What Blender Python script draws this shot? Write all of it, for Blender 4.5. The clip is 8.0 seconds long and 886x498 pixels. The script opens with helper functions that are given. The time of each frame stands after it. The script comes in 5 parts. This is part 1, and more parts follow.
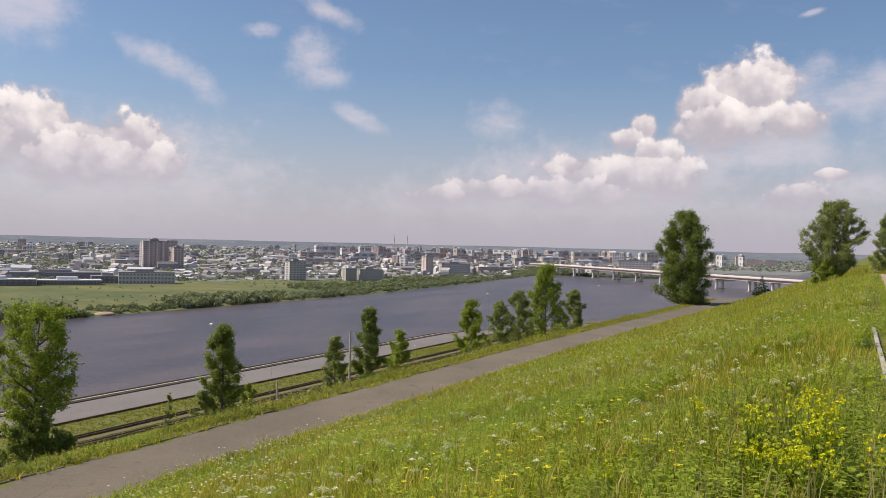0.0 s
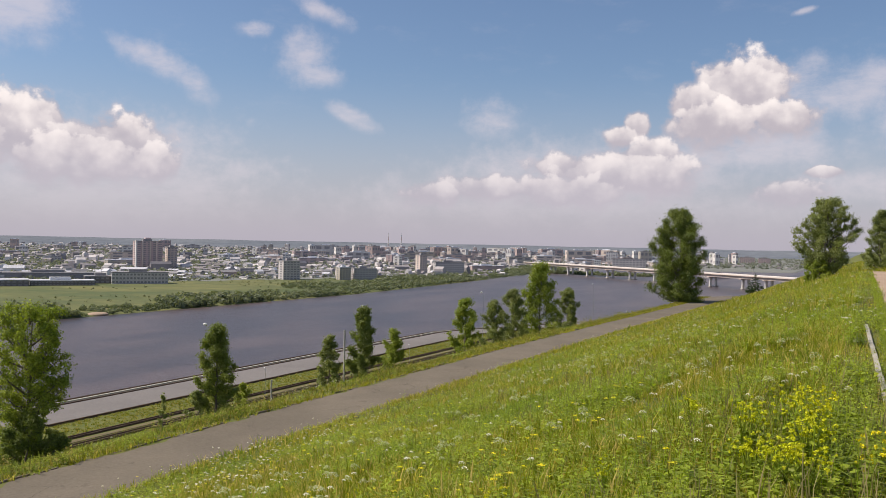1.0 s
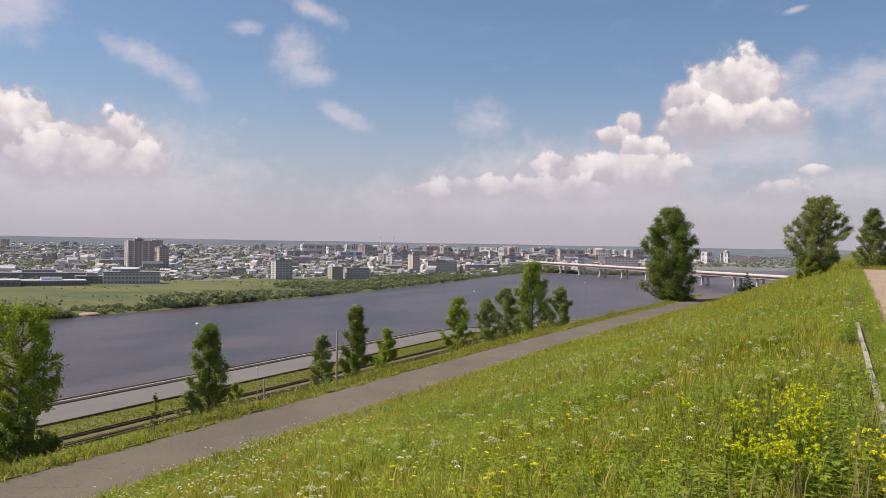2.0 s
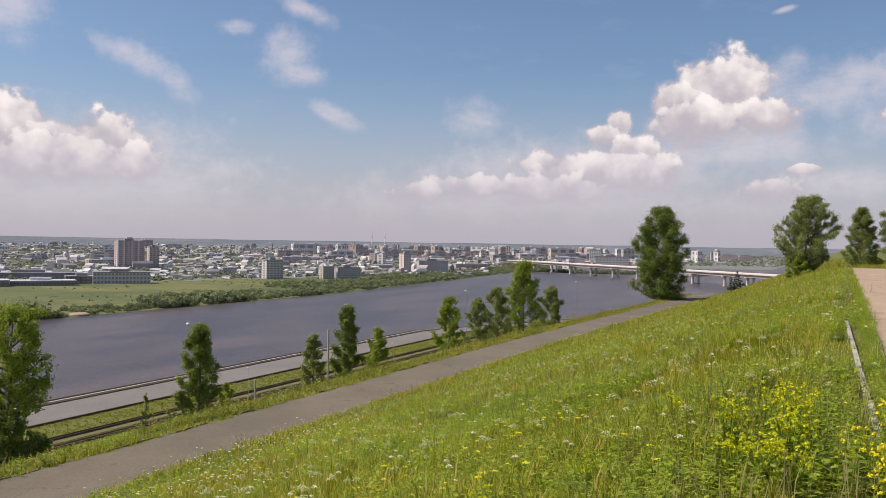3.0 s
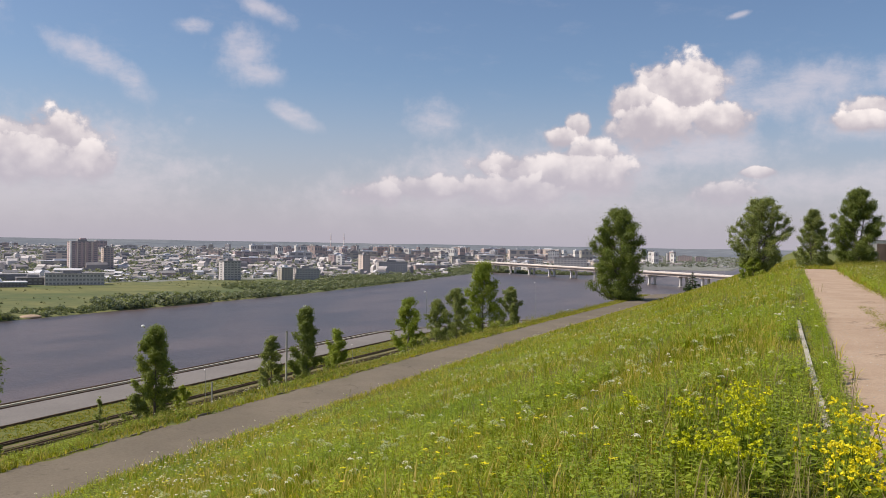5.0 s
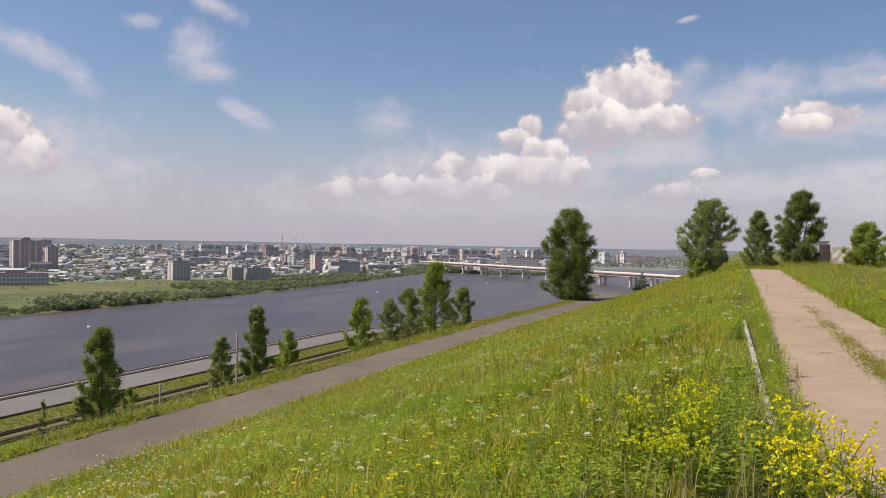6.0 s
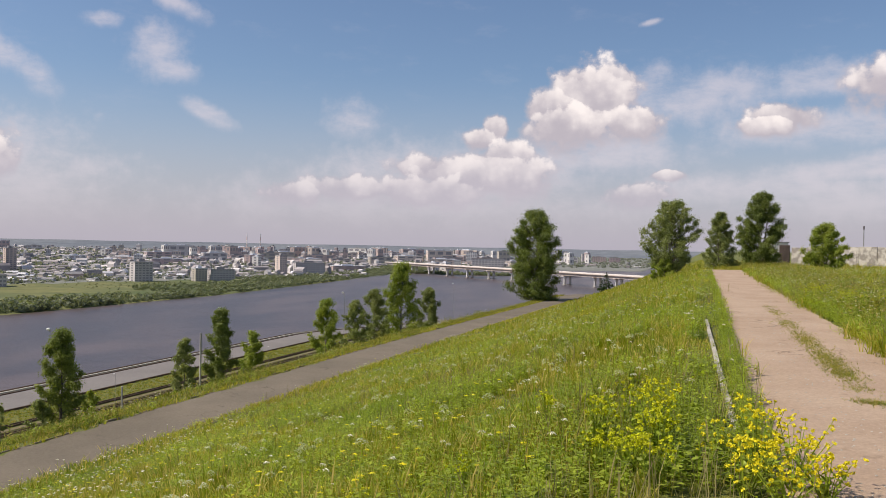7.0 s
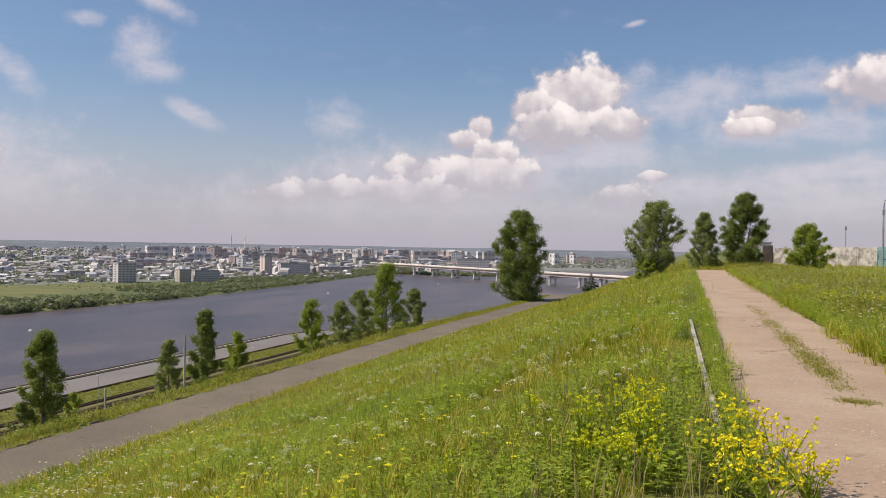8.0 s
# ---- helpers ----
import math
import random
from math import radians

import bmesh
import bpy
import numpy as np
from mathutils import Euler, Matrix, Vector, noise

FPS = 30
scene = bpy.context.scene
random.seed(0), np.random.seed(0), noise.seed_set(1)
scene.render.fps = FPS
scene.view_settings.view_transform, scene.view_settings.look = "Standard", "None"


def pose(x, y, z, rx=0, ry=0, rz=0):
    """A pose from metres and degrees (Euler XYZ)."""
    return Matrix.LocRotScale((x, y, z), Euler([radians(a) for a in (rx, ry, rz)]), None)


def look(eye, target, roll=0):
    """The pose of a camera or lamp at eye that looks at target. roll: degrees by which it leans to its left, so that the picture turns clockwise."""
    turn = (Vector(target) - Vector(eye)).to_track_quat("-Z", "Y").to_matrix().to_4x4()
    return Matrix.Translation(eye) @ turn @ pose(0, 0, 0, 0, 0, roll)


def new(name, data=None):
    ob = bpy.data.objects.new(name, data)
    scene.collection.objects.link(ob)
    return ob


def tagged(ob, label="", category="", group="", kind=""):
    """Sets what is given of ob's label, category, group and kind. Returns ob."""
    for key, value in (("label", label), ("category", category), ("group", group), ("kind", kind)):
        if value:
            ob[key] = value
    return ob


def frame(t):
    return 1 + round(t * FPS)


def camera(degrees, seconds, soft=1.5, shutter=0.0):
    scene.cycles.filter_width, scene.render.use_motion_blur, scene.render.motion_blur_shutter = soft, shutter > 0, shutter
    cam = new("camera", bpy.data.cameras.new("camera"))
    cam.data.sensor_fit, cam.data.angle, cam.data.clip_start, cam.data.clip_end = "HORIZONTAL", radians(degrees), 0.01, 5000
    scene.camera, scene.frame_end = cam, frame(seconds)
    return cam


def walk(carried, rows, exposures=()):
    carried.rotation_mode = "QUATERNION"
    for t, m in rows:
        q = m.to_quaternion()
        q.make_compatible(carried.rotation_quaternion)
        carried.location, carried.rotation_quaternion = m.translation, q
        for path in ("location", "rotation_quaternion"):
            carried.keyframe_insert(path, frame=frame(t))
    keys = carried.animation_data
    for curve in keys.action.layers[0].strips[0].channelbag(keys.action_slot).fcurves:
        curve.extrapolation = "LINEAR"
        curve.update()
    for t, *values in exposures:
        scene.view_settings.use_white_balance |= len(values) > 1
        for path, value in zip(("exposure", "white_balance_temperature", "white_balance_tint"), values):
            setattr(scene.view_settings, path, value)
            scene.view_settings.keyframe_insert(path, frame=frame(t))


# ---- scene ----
# The camera stands on the hill and turns to the right.
# x: away from the river, y: along the roads, z: up from the hilltop path.
EYE = 1.8
cam = camera(54.0, 8.0, 0.75)
TURNS = [  # seconds, yaw, pitch, roll
    (0.0, 26.400, -0.380, -1.330),
    (0.5, 26.213, -0.405, -1.195),
    (1.0, 26.002, -0.447, -1.134),
    (1.5, 25.763, -0.473, -1.070),
    (3.0, 24.924, -0.526, -0.924),
    (3.5, 24.576, -0.521, -0.918),
    (4.0, 24.183, -0.474, -0.944),
    (4.5, 23.486, -0.438, -0.931),
    (6.0, 19.134, -0.353, -1.104),
    (6.5, 17.849, -0.319, -1.096),
    (7.0, 16.882, -0.262, -1.102),
    (7.5, 16.239, -0.232, -1.074),
    (8.0, 15.910, -0.206, -1.048),
]
walk(cam, [(t, pose(0, 0, EYE, 90 + pitch, roll, yaw)) for t, yaw, pitch, roll in TURNS], exposures=[(0.0, 0.08, 7050, 15.5), (8.0, 0.08, 7050, 15.5)])

# ---- sun and sky ----
SUN_AZ, SUN_EL = 116.0, 50.0  # degrees to the left of +y, and up
sun_dir = Vector((-math.sin(radians(SUN_AZ)) * math.cos(radians(SUN_EL)), math.cos(radians(SUN_AZ)) * math.cos(radians(SUN_EL)), math.sin(radians(SUN_EL))))
sun = new("sun", bpy.data.lights.new("sun", "SUN"))
sun.data.energy, sun.data.angle, sun.data.color = 4.3, radians(0.6), (1.0, 0.94, 0.82)
sun.matrix_world = look((0, 0, 200), Vector((0, 0, 200)) - sun_dir)

world = bpy.data.worlds.new("sky")
scene.world = world
world.use_nodes = True


class Nodes:
    """Short hand for building a node tree."""

    def __init__(self, tree, fresh=True):
        self.tree = tree
        if fresh:
            tree.nodes.clear()

    def add(self, kind, **settings):
        node = self.tree.nodes.new(kind)
        for key, value in settings.items():
            setattr(node, key, value)
        return node

    def put(self, socket, value):
        if isinstance(value, bpy.types.NodeSocket):
            self.tree.links.new(value, socket)
        else:
            socket.default_value = value

    def math(self, op, a, b=0.0, clamp=False):
        node = self.add("ShaderNodeMath", operation=op, use_clamp=clamp)
        self.put(node.inputs[0], a)
        self.put(node.inputs[1], b)
        return node.outputs[0]

    def step(self, value, low, high):
        node = self.add("ShaderNodeMapRange", interpolation_type="SMOOTHSTEP")
        self.put(node.inputs["Value"], value)
        self.put(node.inputs["From Min"], low)
        self.put(node.inputs["From Max"], high)
        return node.outputs["Result"]

    def mix(self, factor, a, b, blend="MIX"):
        node = self.add("ShaderNodeMix", data_type="RGBA", blend_type=blend)
        self.put(node.inputs[0], factor)
        self.put(node.inputs[6], a if not isinstance(a, tuple) else (*a, 1))
        self.put(node.inputs[7], b if not isinstance(b, tuple) else (*b, 1))
        return node.outputs[2]

    def noise(self, vector, scale, detail=4.0, rough=0.55, colour=False):
        node = self.add("ShaderNodeTexNoise")
        if vector is not None:
            self.put(node.inputs["Vector"], vector)
        node.inputs["Scale"].default_value = scale
        node.inputs["Detail"].default_value = detail
        node.inputs["Roughness"].default_value = rough
        return node.outputs["Color" if colour else "Fac"]


def build_sky():
    n = Nodes(world.node_tree)
    coord = n.add("ShaderNodeTexCoord").outputs["Generated"]
    parts = n.add("ShaderNodeSeparateXYZ")
    n.put(parts.inputs[0], coord)
    x, y, z = parts.outputs
    # azimuth to the right of the first view, and elevation, both in degrees
    a = radians(26.4)
    ahead = n.math("ADD", n.math("MULTIPLY", x, -math.sin(a)), n.math("MULTIPLY", y, math.cos(a)))
    right = n.math("ADD", n.math("MULTIPLY", x, math.cos(a)), n.math("MULTIPLY", y, math.sin(a)))
    az = n.math("MULTIPLY", n.math("ARCTAN2", right, ahead), 57.2958)
    el = n.math("MULTIPLY", n.math("ARCSINE", z), 57.2958)
    flat = n.add("ShaderNodeCombineXYZ")
    n.put(flat.inputs[0], az)
    n.put(flat.inputs[1], el)
    flat = flat.outputs[0]

    def warped(scale, amount, seed):
        off = n.add("ShaderNodeVectorMath", operation="ADD")
        n.put(off.inputs[0], flat)
        off.inputs[1].default_value = (seed, seed * 0.7, seed)
        return n.math("MULTIPLY", n.math("SUBTRACT", n.noise(off.outputs[0], scale, 6.0, 0.62), 0.5), amount)

    edge = warped(0.5, 1.1, 3.0)
    slant = n.add("ShaderNodeMapping")
    n.put(slant.inputs["Vector"], flat)
    slant.inputs["Rotation"].default_value = (0, 0, radians(28))
    slant.inputs["Scale"].default_value = (0.8, 2.2, 1.0)
    wisp = n.math("SUBTRACT", n.noise(slant.outputs[0], 0.26, 7.0, 0.66), 0.5)
    lump = n.add("ShaderNodeTexVoronoi", feature="SMOOTH_F1")
    n.put(lump.inputs["Vector"], flat)
    lump.inputs["Scale"].default_value = 0.6
    lump.inputs["Detail"].default_value = 2.0
    lump.inputs["Smoothness"].default_value = 0.7
    puff = n.math("SUBTRACT", 0.62, lump.outputs["Distance"])

    def blob(px, py, rx, ry, hard, rough, puffy, base, slope=0.0):
        """A cloud lump round a direction; hard: how sharp its edge is, base: how softly its underside fades, slope: how its axis climbs."""
        ca, ce = math.degrees(math.atan((px - 784) / 1539)), math.degrees(math.atan((432 - py + 0.0232 * (px - 784)) / math.hypot(1539, px - 784)))
        du = n.math("SUBTRACT", az, ca)
        dv = n.math("SUBTRACT", n.math("SUBTRACT", el, ce), n.math("MULTIPLY", du, slope))
        u = n.math("DIVIDE", du, rx / 25.0)
        v = n.math("DIVIDE", dv, ry / 25.0)
        r = n.math("SQRT", n.math("ADD", n.math("MULTIPLY", u, u), n.math("MULTIPLY", v, v)))
        r = n.math("SUBTRACT", r, n.math("MULTIPLY", edge, rough))
        r = n.math("SUBTRACT", r, n.math("MULTIPLY", puff, puffy))
        under = n.math("MULTIPLY", n.math("MAXIMUM", n.math("SUBTRACT", 0.0, v), 0.0), base)
        return n.step(r, n.math("ADD", 1.0 + hard, n.math("MULTIPLY", under, 0.3)), n.math("SUBTRACT", 1.0 - hard, under)), v

    def cluster(blobs, hard, rough, puffy, base):
        mask = shade = None
        for lump_at in blobs:
            m, v = blob(*lump_at[:4], hard, rough, puffy, base, *lump_at[4:])
            s = n.math("MULTIPLY", m, n.math("ADD", v, 1.0))
            mask = m if mask is None else n.math("MAXIMUM", mask, m)
            shade = s if shade is None else n.math("MAXIMUM", shade, s)
        return mask, shade

    cumulus, top = cluster([
        (40, 235, 75, 70), (85, 215, 40, 42), (150, 255, 70, 42), (215, 255, 74, 52), (235, 238, 36, 36), (150, 285, 130, 50), (-60, 250, 90, 80), (285, 290, 40, 34),
        (1315, 172, 84, 62), (1352, 142, 46, 38), (1285, 148, 42, 38), (1232, 192, 46, 44), (1270, 225, 85, 44), (1395, 214, 58, 32),
        (1135, 228, 24, 30), (1108, 250, 30, 24), (1155, 285, 55, 40), (1130, 315, 100, 44), (1010, 302, 60, 26),
        (1010, 345, 120, 32), (865, 340, 90, 26), (775, 350, 60, 26), (1700, 196, 56, 30), (1665, 214, 50, 18), (1940, 120, 70, 50), (1060, 315, 80, 36), (1470, 310, 30, 10), (1410, 350, 60, 24),
        (1180, 320, 60, 44)], 0.2, 1.15, 0.55, 0.42)
    veil, _ = cluster([
        (545, 105, 42, 34), (565, 135, 36, 20), (290, 115, 56, 20, -0.35), (345, 150, 32, 20, -0.4), (630, 212, 34, 14, -0.4), (570, 20, 36, 14, -0.4), (30, 20, 60, 40), (455, 55, 24, 10),
        (1428, 24, 14, 4, 0.2), (1480, 165, 110, 40), (1600, 140, 120, 22, 0.12), (1760, 125, 130, 22, 0.15), (1760, 215, 130, 22), (880, 215, 40, 26), (1000, 370, 320, 44), (160, 340, 260, 70),
        (1700, 335, 200, 22), (1900, 290, 150, 20, 0.12), (1060, 335, 220, 60), (100, 300, 240, 80), (1330, 270, 130, 30), (1860, 360, 160, 30)], 0.7, 2.2, 0.3, 0.3)
    wide = n.math("MULTIPLY", n.math("MULTIPLY", n.step(wisp, 0.02, 0.34), 0.2), n.step(el, 4.0, 12.0))
    veil = n.math("MAXIMUM", n.math("MULTIPLY", veil, n.step(n.math("ADD", wisp, 0.5), 0.15, 0.62)), wide)
    # far from the view the same broken cloud goes on
    away = n.step(n.math("ABSOLUTE", n.math("SUBTRACT", az, 8.0)), 45.0, 62.0)
    more = n.math("MULTIPLY", away, n.step(warped(0.06, 1.0, 29.0), 0.02, 0.14))
    cumulus = n.math("MAXIMUM", cumulus, n.math("MULTIPLY", more, n.step(el, -1.0, 6.0)))
    top = n.math("MAXIMUM", top, n.math("MULTIPLY", more, 1.2))

    sky = n.add("ShaderNodeTexSky", sky_type="NISHITA", sun_disc=False)
    sky.sun_elevation, sky.sun_rotation = radians(SUN_EL), radians(-SUN_AZ)
    sky.air_density, sky.dust_density, sky.ozone_density, sky.altitude = 1.0, 1.2, 2.0, 150.0
    blue = n.mix(1.0, sky.outputs[0], SKY_TINT, "MULTIPLY")
    haze = n.step(el, 11.5, -1.5)
    colour = n.mix(n.math("MULTIPLY", haze, 0.85), blue, HAZE)
    colour = n.mix(n.math("MULTIPLY", n.math("MULTIPLY", veil, 0.62), n.step(el, -1.0, 5.0)), colour, VEIL)
    # sunlit tops, grey-lilac undersides, with billows
    bright = n.step(n.math("ADD", top, n.math("ADD", n.math("MULTIPLY", puff, 1.2), n.math("MULTIPLY", edge, 1.4))), 0.2, 2.1)
    white = n.mix(bright, CLOUD_LOW, CLOUD_TOP)
    low = n.step(el, 0.5, 8.0)
    white = n.mix(n.math("ADD", 0.35, n.math("MULTIPLY", low, 0.65)), HAZE, white)
    colour = n.mix(n.math("MULTIPLY", cumulus, n.math("ADD", 0.62, n.math("MULTIPLY", low, 0.36))), colour, white)
    back = n.add("ShaderNodeBackground")
    n.put(back.inputs["Color"], colour)
    back.inputs["Strength"].default_value = 0.1
    n.put(n.add("ShaderNodeOutputWorld").inputs["Surface"], back.outputs[0])


SKY_TINT = (0.80, 0.93, 1.06)
HAZE, VEIL = (4.7, 4.65, 5.7), (6.5, 6.4, 7.2)
CLOUD_LOW, CLOUD_TOP = (4.7, 4.6, 5.3), (9.2, 9.0, 9.1)
build_sky()

# ---- materials ----


def material(name, colours, rough=0.8, metal=0.0, scales=(0.6, 14.0), bump=0.3, bump_scale=30.0, island=0.0, through_light=0.0, spread=0.25, specular=0.4, random_object=0.0):
    """A surface of two mixed colours with large stains and fine grain, in metres of the world."""
    m = bpy.data.materials.new(name)
    m.use_nodes = True
    n = Nodes(m.node_tree)
    place = n.add("ShaderNodeNewGeometry")
    where = place.outputs["Position"]
    big = n.step(n.noise(where, scales[0], 3.0), 0.5 - spread, 0.5 + spread)
    fine = n.noise(where, scales[1], 5.0, 0.65)
    colour = n.mix(big, colours[0], colours[1])
    if len(colours) > 3:
        colour = n.mix(n.step(n.noise(where, scales[0] * 2.7, 4.0, 0.65), 0.48, 0.66), colour, colours[3])
    grain = n.math("ADD", 0.62, n.math("MULTIPLY", fine, 0.76))
    if island:
        chance = place.outputs["Random Per Island"]
        grain = n.math("MULTIPLY", grain, n.math("ADD", 1.0 - island, n.math("MULTIPLY", chance, 2 * island)))
        if len(colours) > 2:
            third = n.step(chance, 0.62, 0.70)
            colour = n.mix(third, colour, colours[2])
    if random_object:
        chance = n.add("ShaderNodeObjectInfo").outputs["Random"]
        grain = n.math("MULTIPLY", grain, n.math("ADD", 1.0 - random_object, n.math("MULTIPLY", chance, 2 * random_object)))
    grey = n.add("ShaderNodeCombineColor")
    for i in range(3):
        n.put(grey.inputs[i], grain)
    colour = n.mix(1.0, colour, grey.outputs[0], "MULTIPLY")
    skin = n.add("ShaderNodeBsdfPrincipled")
    n.put(skin.inputs["Base Color"], colour)
    skin.inputs["Roughness"].default_value = rough
    skin.inputs["Metallic"].default_value = metal
    skin.inputs["Specular IOR Level"].default_value = specular
    if bump:
        relief = n.add("ShaderNodeBump")
        relief.inputs["Strength"].default_value = bump
        relief.inputs["Distance"].default_value = 0.02
        n.put(relief.inputs["Height"], n.noise(where, bump_scale, 4.0, 0.7))
        n.put(skin.inputs["Normal"], relief.outputs[0])
    surface = skin.outputs[0]
    if through_light:
        glow = n.add("ShaderNodeBsdfTranslucent")
        n.put(glow.inputs["Color"], n.mix(1.0, colour, (1.25, 1.3, 0.55), "MULTIPLY"))
        both = n.add("ShaderNodeMixShader")
        both.inputs[0].default_value = through_light
        n.put(both.inputs[1], surface)
        n.put(both.inputs[2], glow.outputs[0])
        surface = both.outputs[0]
    n.put(n.add("ShaderNodeOutputMaterial").inputs["Surface"], surface)
    return m


def water_material():
    m = bpy.data.materials.new("river_water")
    m.use_nodes = True
    n = Nodes(m.node_tree)
    where = n.add("ShaderNodeNewGeometry").outputs["Position"]
    skin = n.add("ShaderNodeBsdfPrincipled")
    drift = n.add("ShaderNodeMapping")
    n.put(drift.inputs["Vector"], where)
    drift.inputs["Scale"].default_value = (1.0, 0.28, 1.0)
    big = n.step(n.noise(drift.outputs[0], 0.025, 6.0, 0.65), 0.38, 0.66)
    n.put(skin.inputs["Base Color"], n.mix(big, (0.062, 0.049, 0.049), (0.118, 0.086, 0.079)))
    skin.inputs["Roughness"].default_value = 0.32
    skin.inputs["IOR"].default_value = 1.33
    relief = n.add("ShaderNodeBump")
    relief.inputs["Strength"].default_value = 0.5
    relief.inputs["Distance"].default_value = 0.5
    n.put(relief.inputs["Height"], n.math("ADD", n.noise(drift.outputs[0], 0.9, 4.0, 0.7), n.noise(where, 0.12, 3.0)))
    n.put(skin.inputs["Normal"], relief.outputs[0])
    n.put(n.add("ShaderNodeOutputMaterial").inputs["Surface"], skin.outputs[0])
    return m


M_SOIL = material("meadow_soil", ((0.10, 0.125, 0.025), (0.145, 0.15, 0.035)), 0.95, scales=(0.12, 5.0), bump=0.8, bump_scale=6.0)
M_LAND = material("far_meadow", ((0.075, 0.105, 0.035), (0.175, 0.172, 0.06), (0.1, 0.1, 0.1), (0.11, 0.13, 0.045)), 0.95, scales=(0.012, 0.12), bump=0.0, spread=0.16)
# Town ground, greyed in its base colour to imitate distance haze.
M_CITYLAND = material("hazed_city_ground", ((0.17, 0.185, 0.165), (0.215, 0.22, 0.20)), 0.95, scales=(0.008, 0.06), bump=0.0)
M_WATER = water_material()


def add_cracks(m, dark, scale, width, cover):
    """Wandering dark cracks and crumbled spots in a paving material."""
    tree = m.node_tree
    n = Nodes(tree, False)
    skin = [q for q in tree.nodes if q.type == "BSDF_PRINCIPLED"][0]
    old = skin.inputs["Base Color"].links[0].from_socket
    where = n.add("ShaderNodeNewGeometry").outputs["Position"]
    warp = n.add("ShaderNodeVectorMath", operation="ADD")
    n.put(warp.inputs[0], where)
    n.put(warp.inputs[1], n.noise(where, 1.3, 4.0, 0.6, True))
    cell = n.add("ShaderNodeTexVoronoi", feature="DISTANCE_TO_EDGE")
    n.put(cell.inputs["Vector"], warp.outputs[0])
    cell.inputs["Scale"].default_value = scale
    line = n.step(cell.outputs["Distance"], width, 0.0)
    some = n.step(n.noise(where, 0.35, 3.0), cover, cover + 0.12)
    spots = n.step(n.noise(where, 1.7, 5.0, 0.65), 0.63, 0.72)
    n.put(skin.inputs["Base Color"], n.mix(n.math("MAXIMUM", n.math("MULTIPLY", line, some), n.math("MULTIPLY", spots, 0.55)), old, dark))

M_ASPHALT = material("old_asphalt", ((0.135, 0.115, 0.085), (0.185, 0.156, 0.116)), 0.92, scales=(0.25, 9.0), bump=0.5, bump_scale=25.0)
add_cracks(M_ASPHALT, (0.075, 0.065, 0.045), 0.45, 0.016, 0.5)
M_ROAD = material("road_asphalt", ((0.17, 0.158, 0.15), (0.205, 0.19, 0.18)), 0.9, scales=(0.05, 2.0), bump=0.1)
M_PATH = material("worn_path", ((0.37, 0.265, 0.188), (0.45, 0.34, 0.25)), 0.95, scales=(0.5, 22.0), bump=0.7, bump_scale=45.0)
add_cracks(M_PATH, (0.20, 0.14, 0.095), 0.6, 0.02, 0.5)
M_KERB = material("kerb_concrete", ((0.33, 0.31, 0.265), (0.46, 0.435, 0.38)), 0.9, scales=(1.5, 25.0), bump=0.5)
M_CONCRETE = material("weathered_concrete", ((0.32, 0.30, 0.28), (0.45, 0.43, 0.40)), 0.9, scales=(0.4, 5.0), bump=0.3, random_object=0.12)
M_GRASS = material("meadow_grass", ((0.245, 0.31, 0.024), (0.41, 0.39, 0.04), (0.46, 0.37, 0.12), (0.205, 0.295, 0.028)), 0.65, scales=(0.16, 2.0), bump=0.0, island=0.35, through_light=0.5, specular=0.25)
M_BANKGRASS = material("rough_bank_grass", ((0.20, 0.25, 0.028), (0.29, 0.30, 0.045), (0.32, 0.26, 0.08), (0.15, 0.20, 0.03)), 0.7, scales=(0.3, 2.0), bump=0.0, island=0.4, through_light=0.4, specular=0.25)
M_WEED = material("weed_leaf", ((0.25, 0.335, 0.035), (0.38, 0.43, 0.06)), 0.5, scales=(0.3, 3.0), bump=0.0, island=0.4, through_light=0.45, specular=0.3)
M_WHITE = material("white_petal", ((0.78, 0.76, 0.60), (0.84, 0.82, 0.70)), 0.8, bump=0.0, island=0.12, through_light=0.2)
M_UMBEL = material("greenish_umbel", ((0.42, 0.47, 0.26), (0.52, 0.54, 0.35)), 0.8, bump=0.0, island=0.2, through_light=0.3)
M_YELLOW = material("yellow_petal", ((0.72, 0.62, 0.015), (0.80, 0.72, 0.03)), 0.7, bump=0.0, island=0.18, through_light=0.25)
M_YELGREEN = material("spurge_flower", ((0.46, 0.50, 0.012), (0.62, 0.60, 0.02)), 0.7, bump=0.0, island=0.25, through_light=0.3)
M_BARK = material("grey_bark", ((0.12, 0.10, 0.08), (0.19, 0.165, 0.135)), 0.9, scales=(1.0, 12.0), bump=0.6)


def leaf_material(name, a, b, glow=0.35):
    return material(name, (a, b), 0.55, scales=(0.5, 3.0), bump=0.0, island=0.35, through_light=glow, specular=0.4)


M_POPLAR = leaf_material("poplar_leaf", (0.19, 0.235, 0.055), (0.26, 0.295, 0.085), 0.45)
M_BRIGHT = leaf_material("young_leaf", (0.22, 0.285, 0.04), (0.30, 0.345, 0.06), 0.42)
M_WILLOW = leaf_material("grey_willow_leaf", (0.20, 0.24, 0.08), (0.265, 0.295, 0.11), 0.42)
M_DARKLEAF = leaf_material("dark_leaf", (0.135, 0.18, 0.04), (0.195, 0.235, 0.06), 0.4)
M_FIR = leaf_material("fir_needle", (0.03, 0.06, 0.018), (0.05, 0.085, 0.028), 0.15)
M_BANKWOOD = material("bank_willow", ((0.17, 0.20, 0.13), (0.23, 0.255, 0.17)), 0.9, scales=(0.03, 0.5), bump=0.0, island=0.15, through_light=0.35)
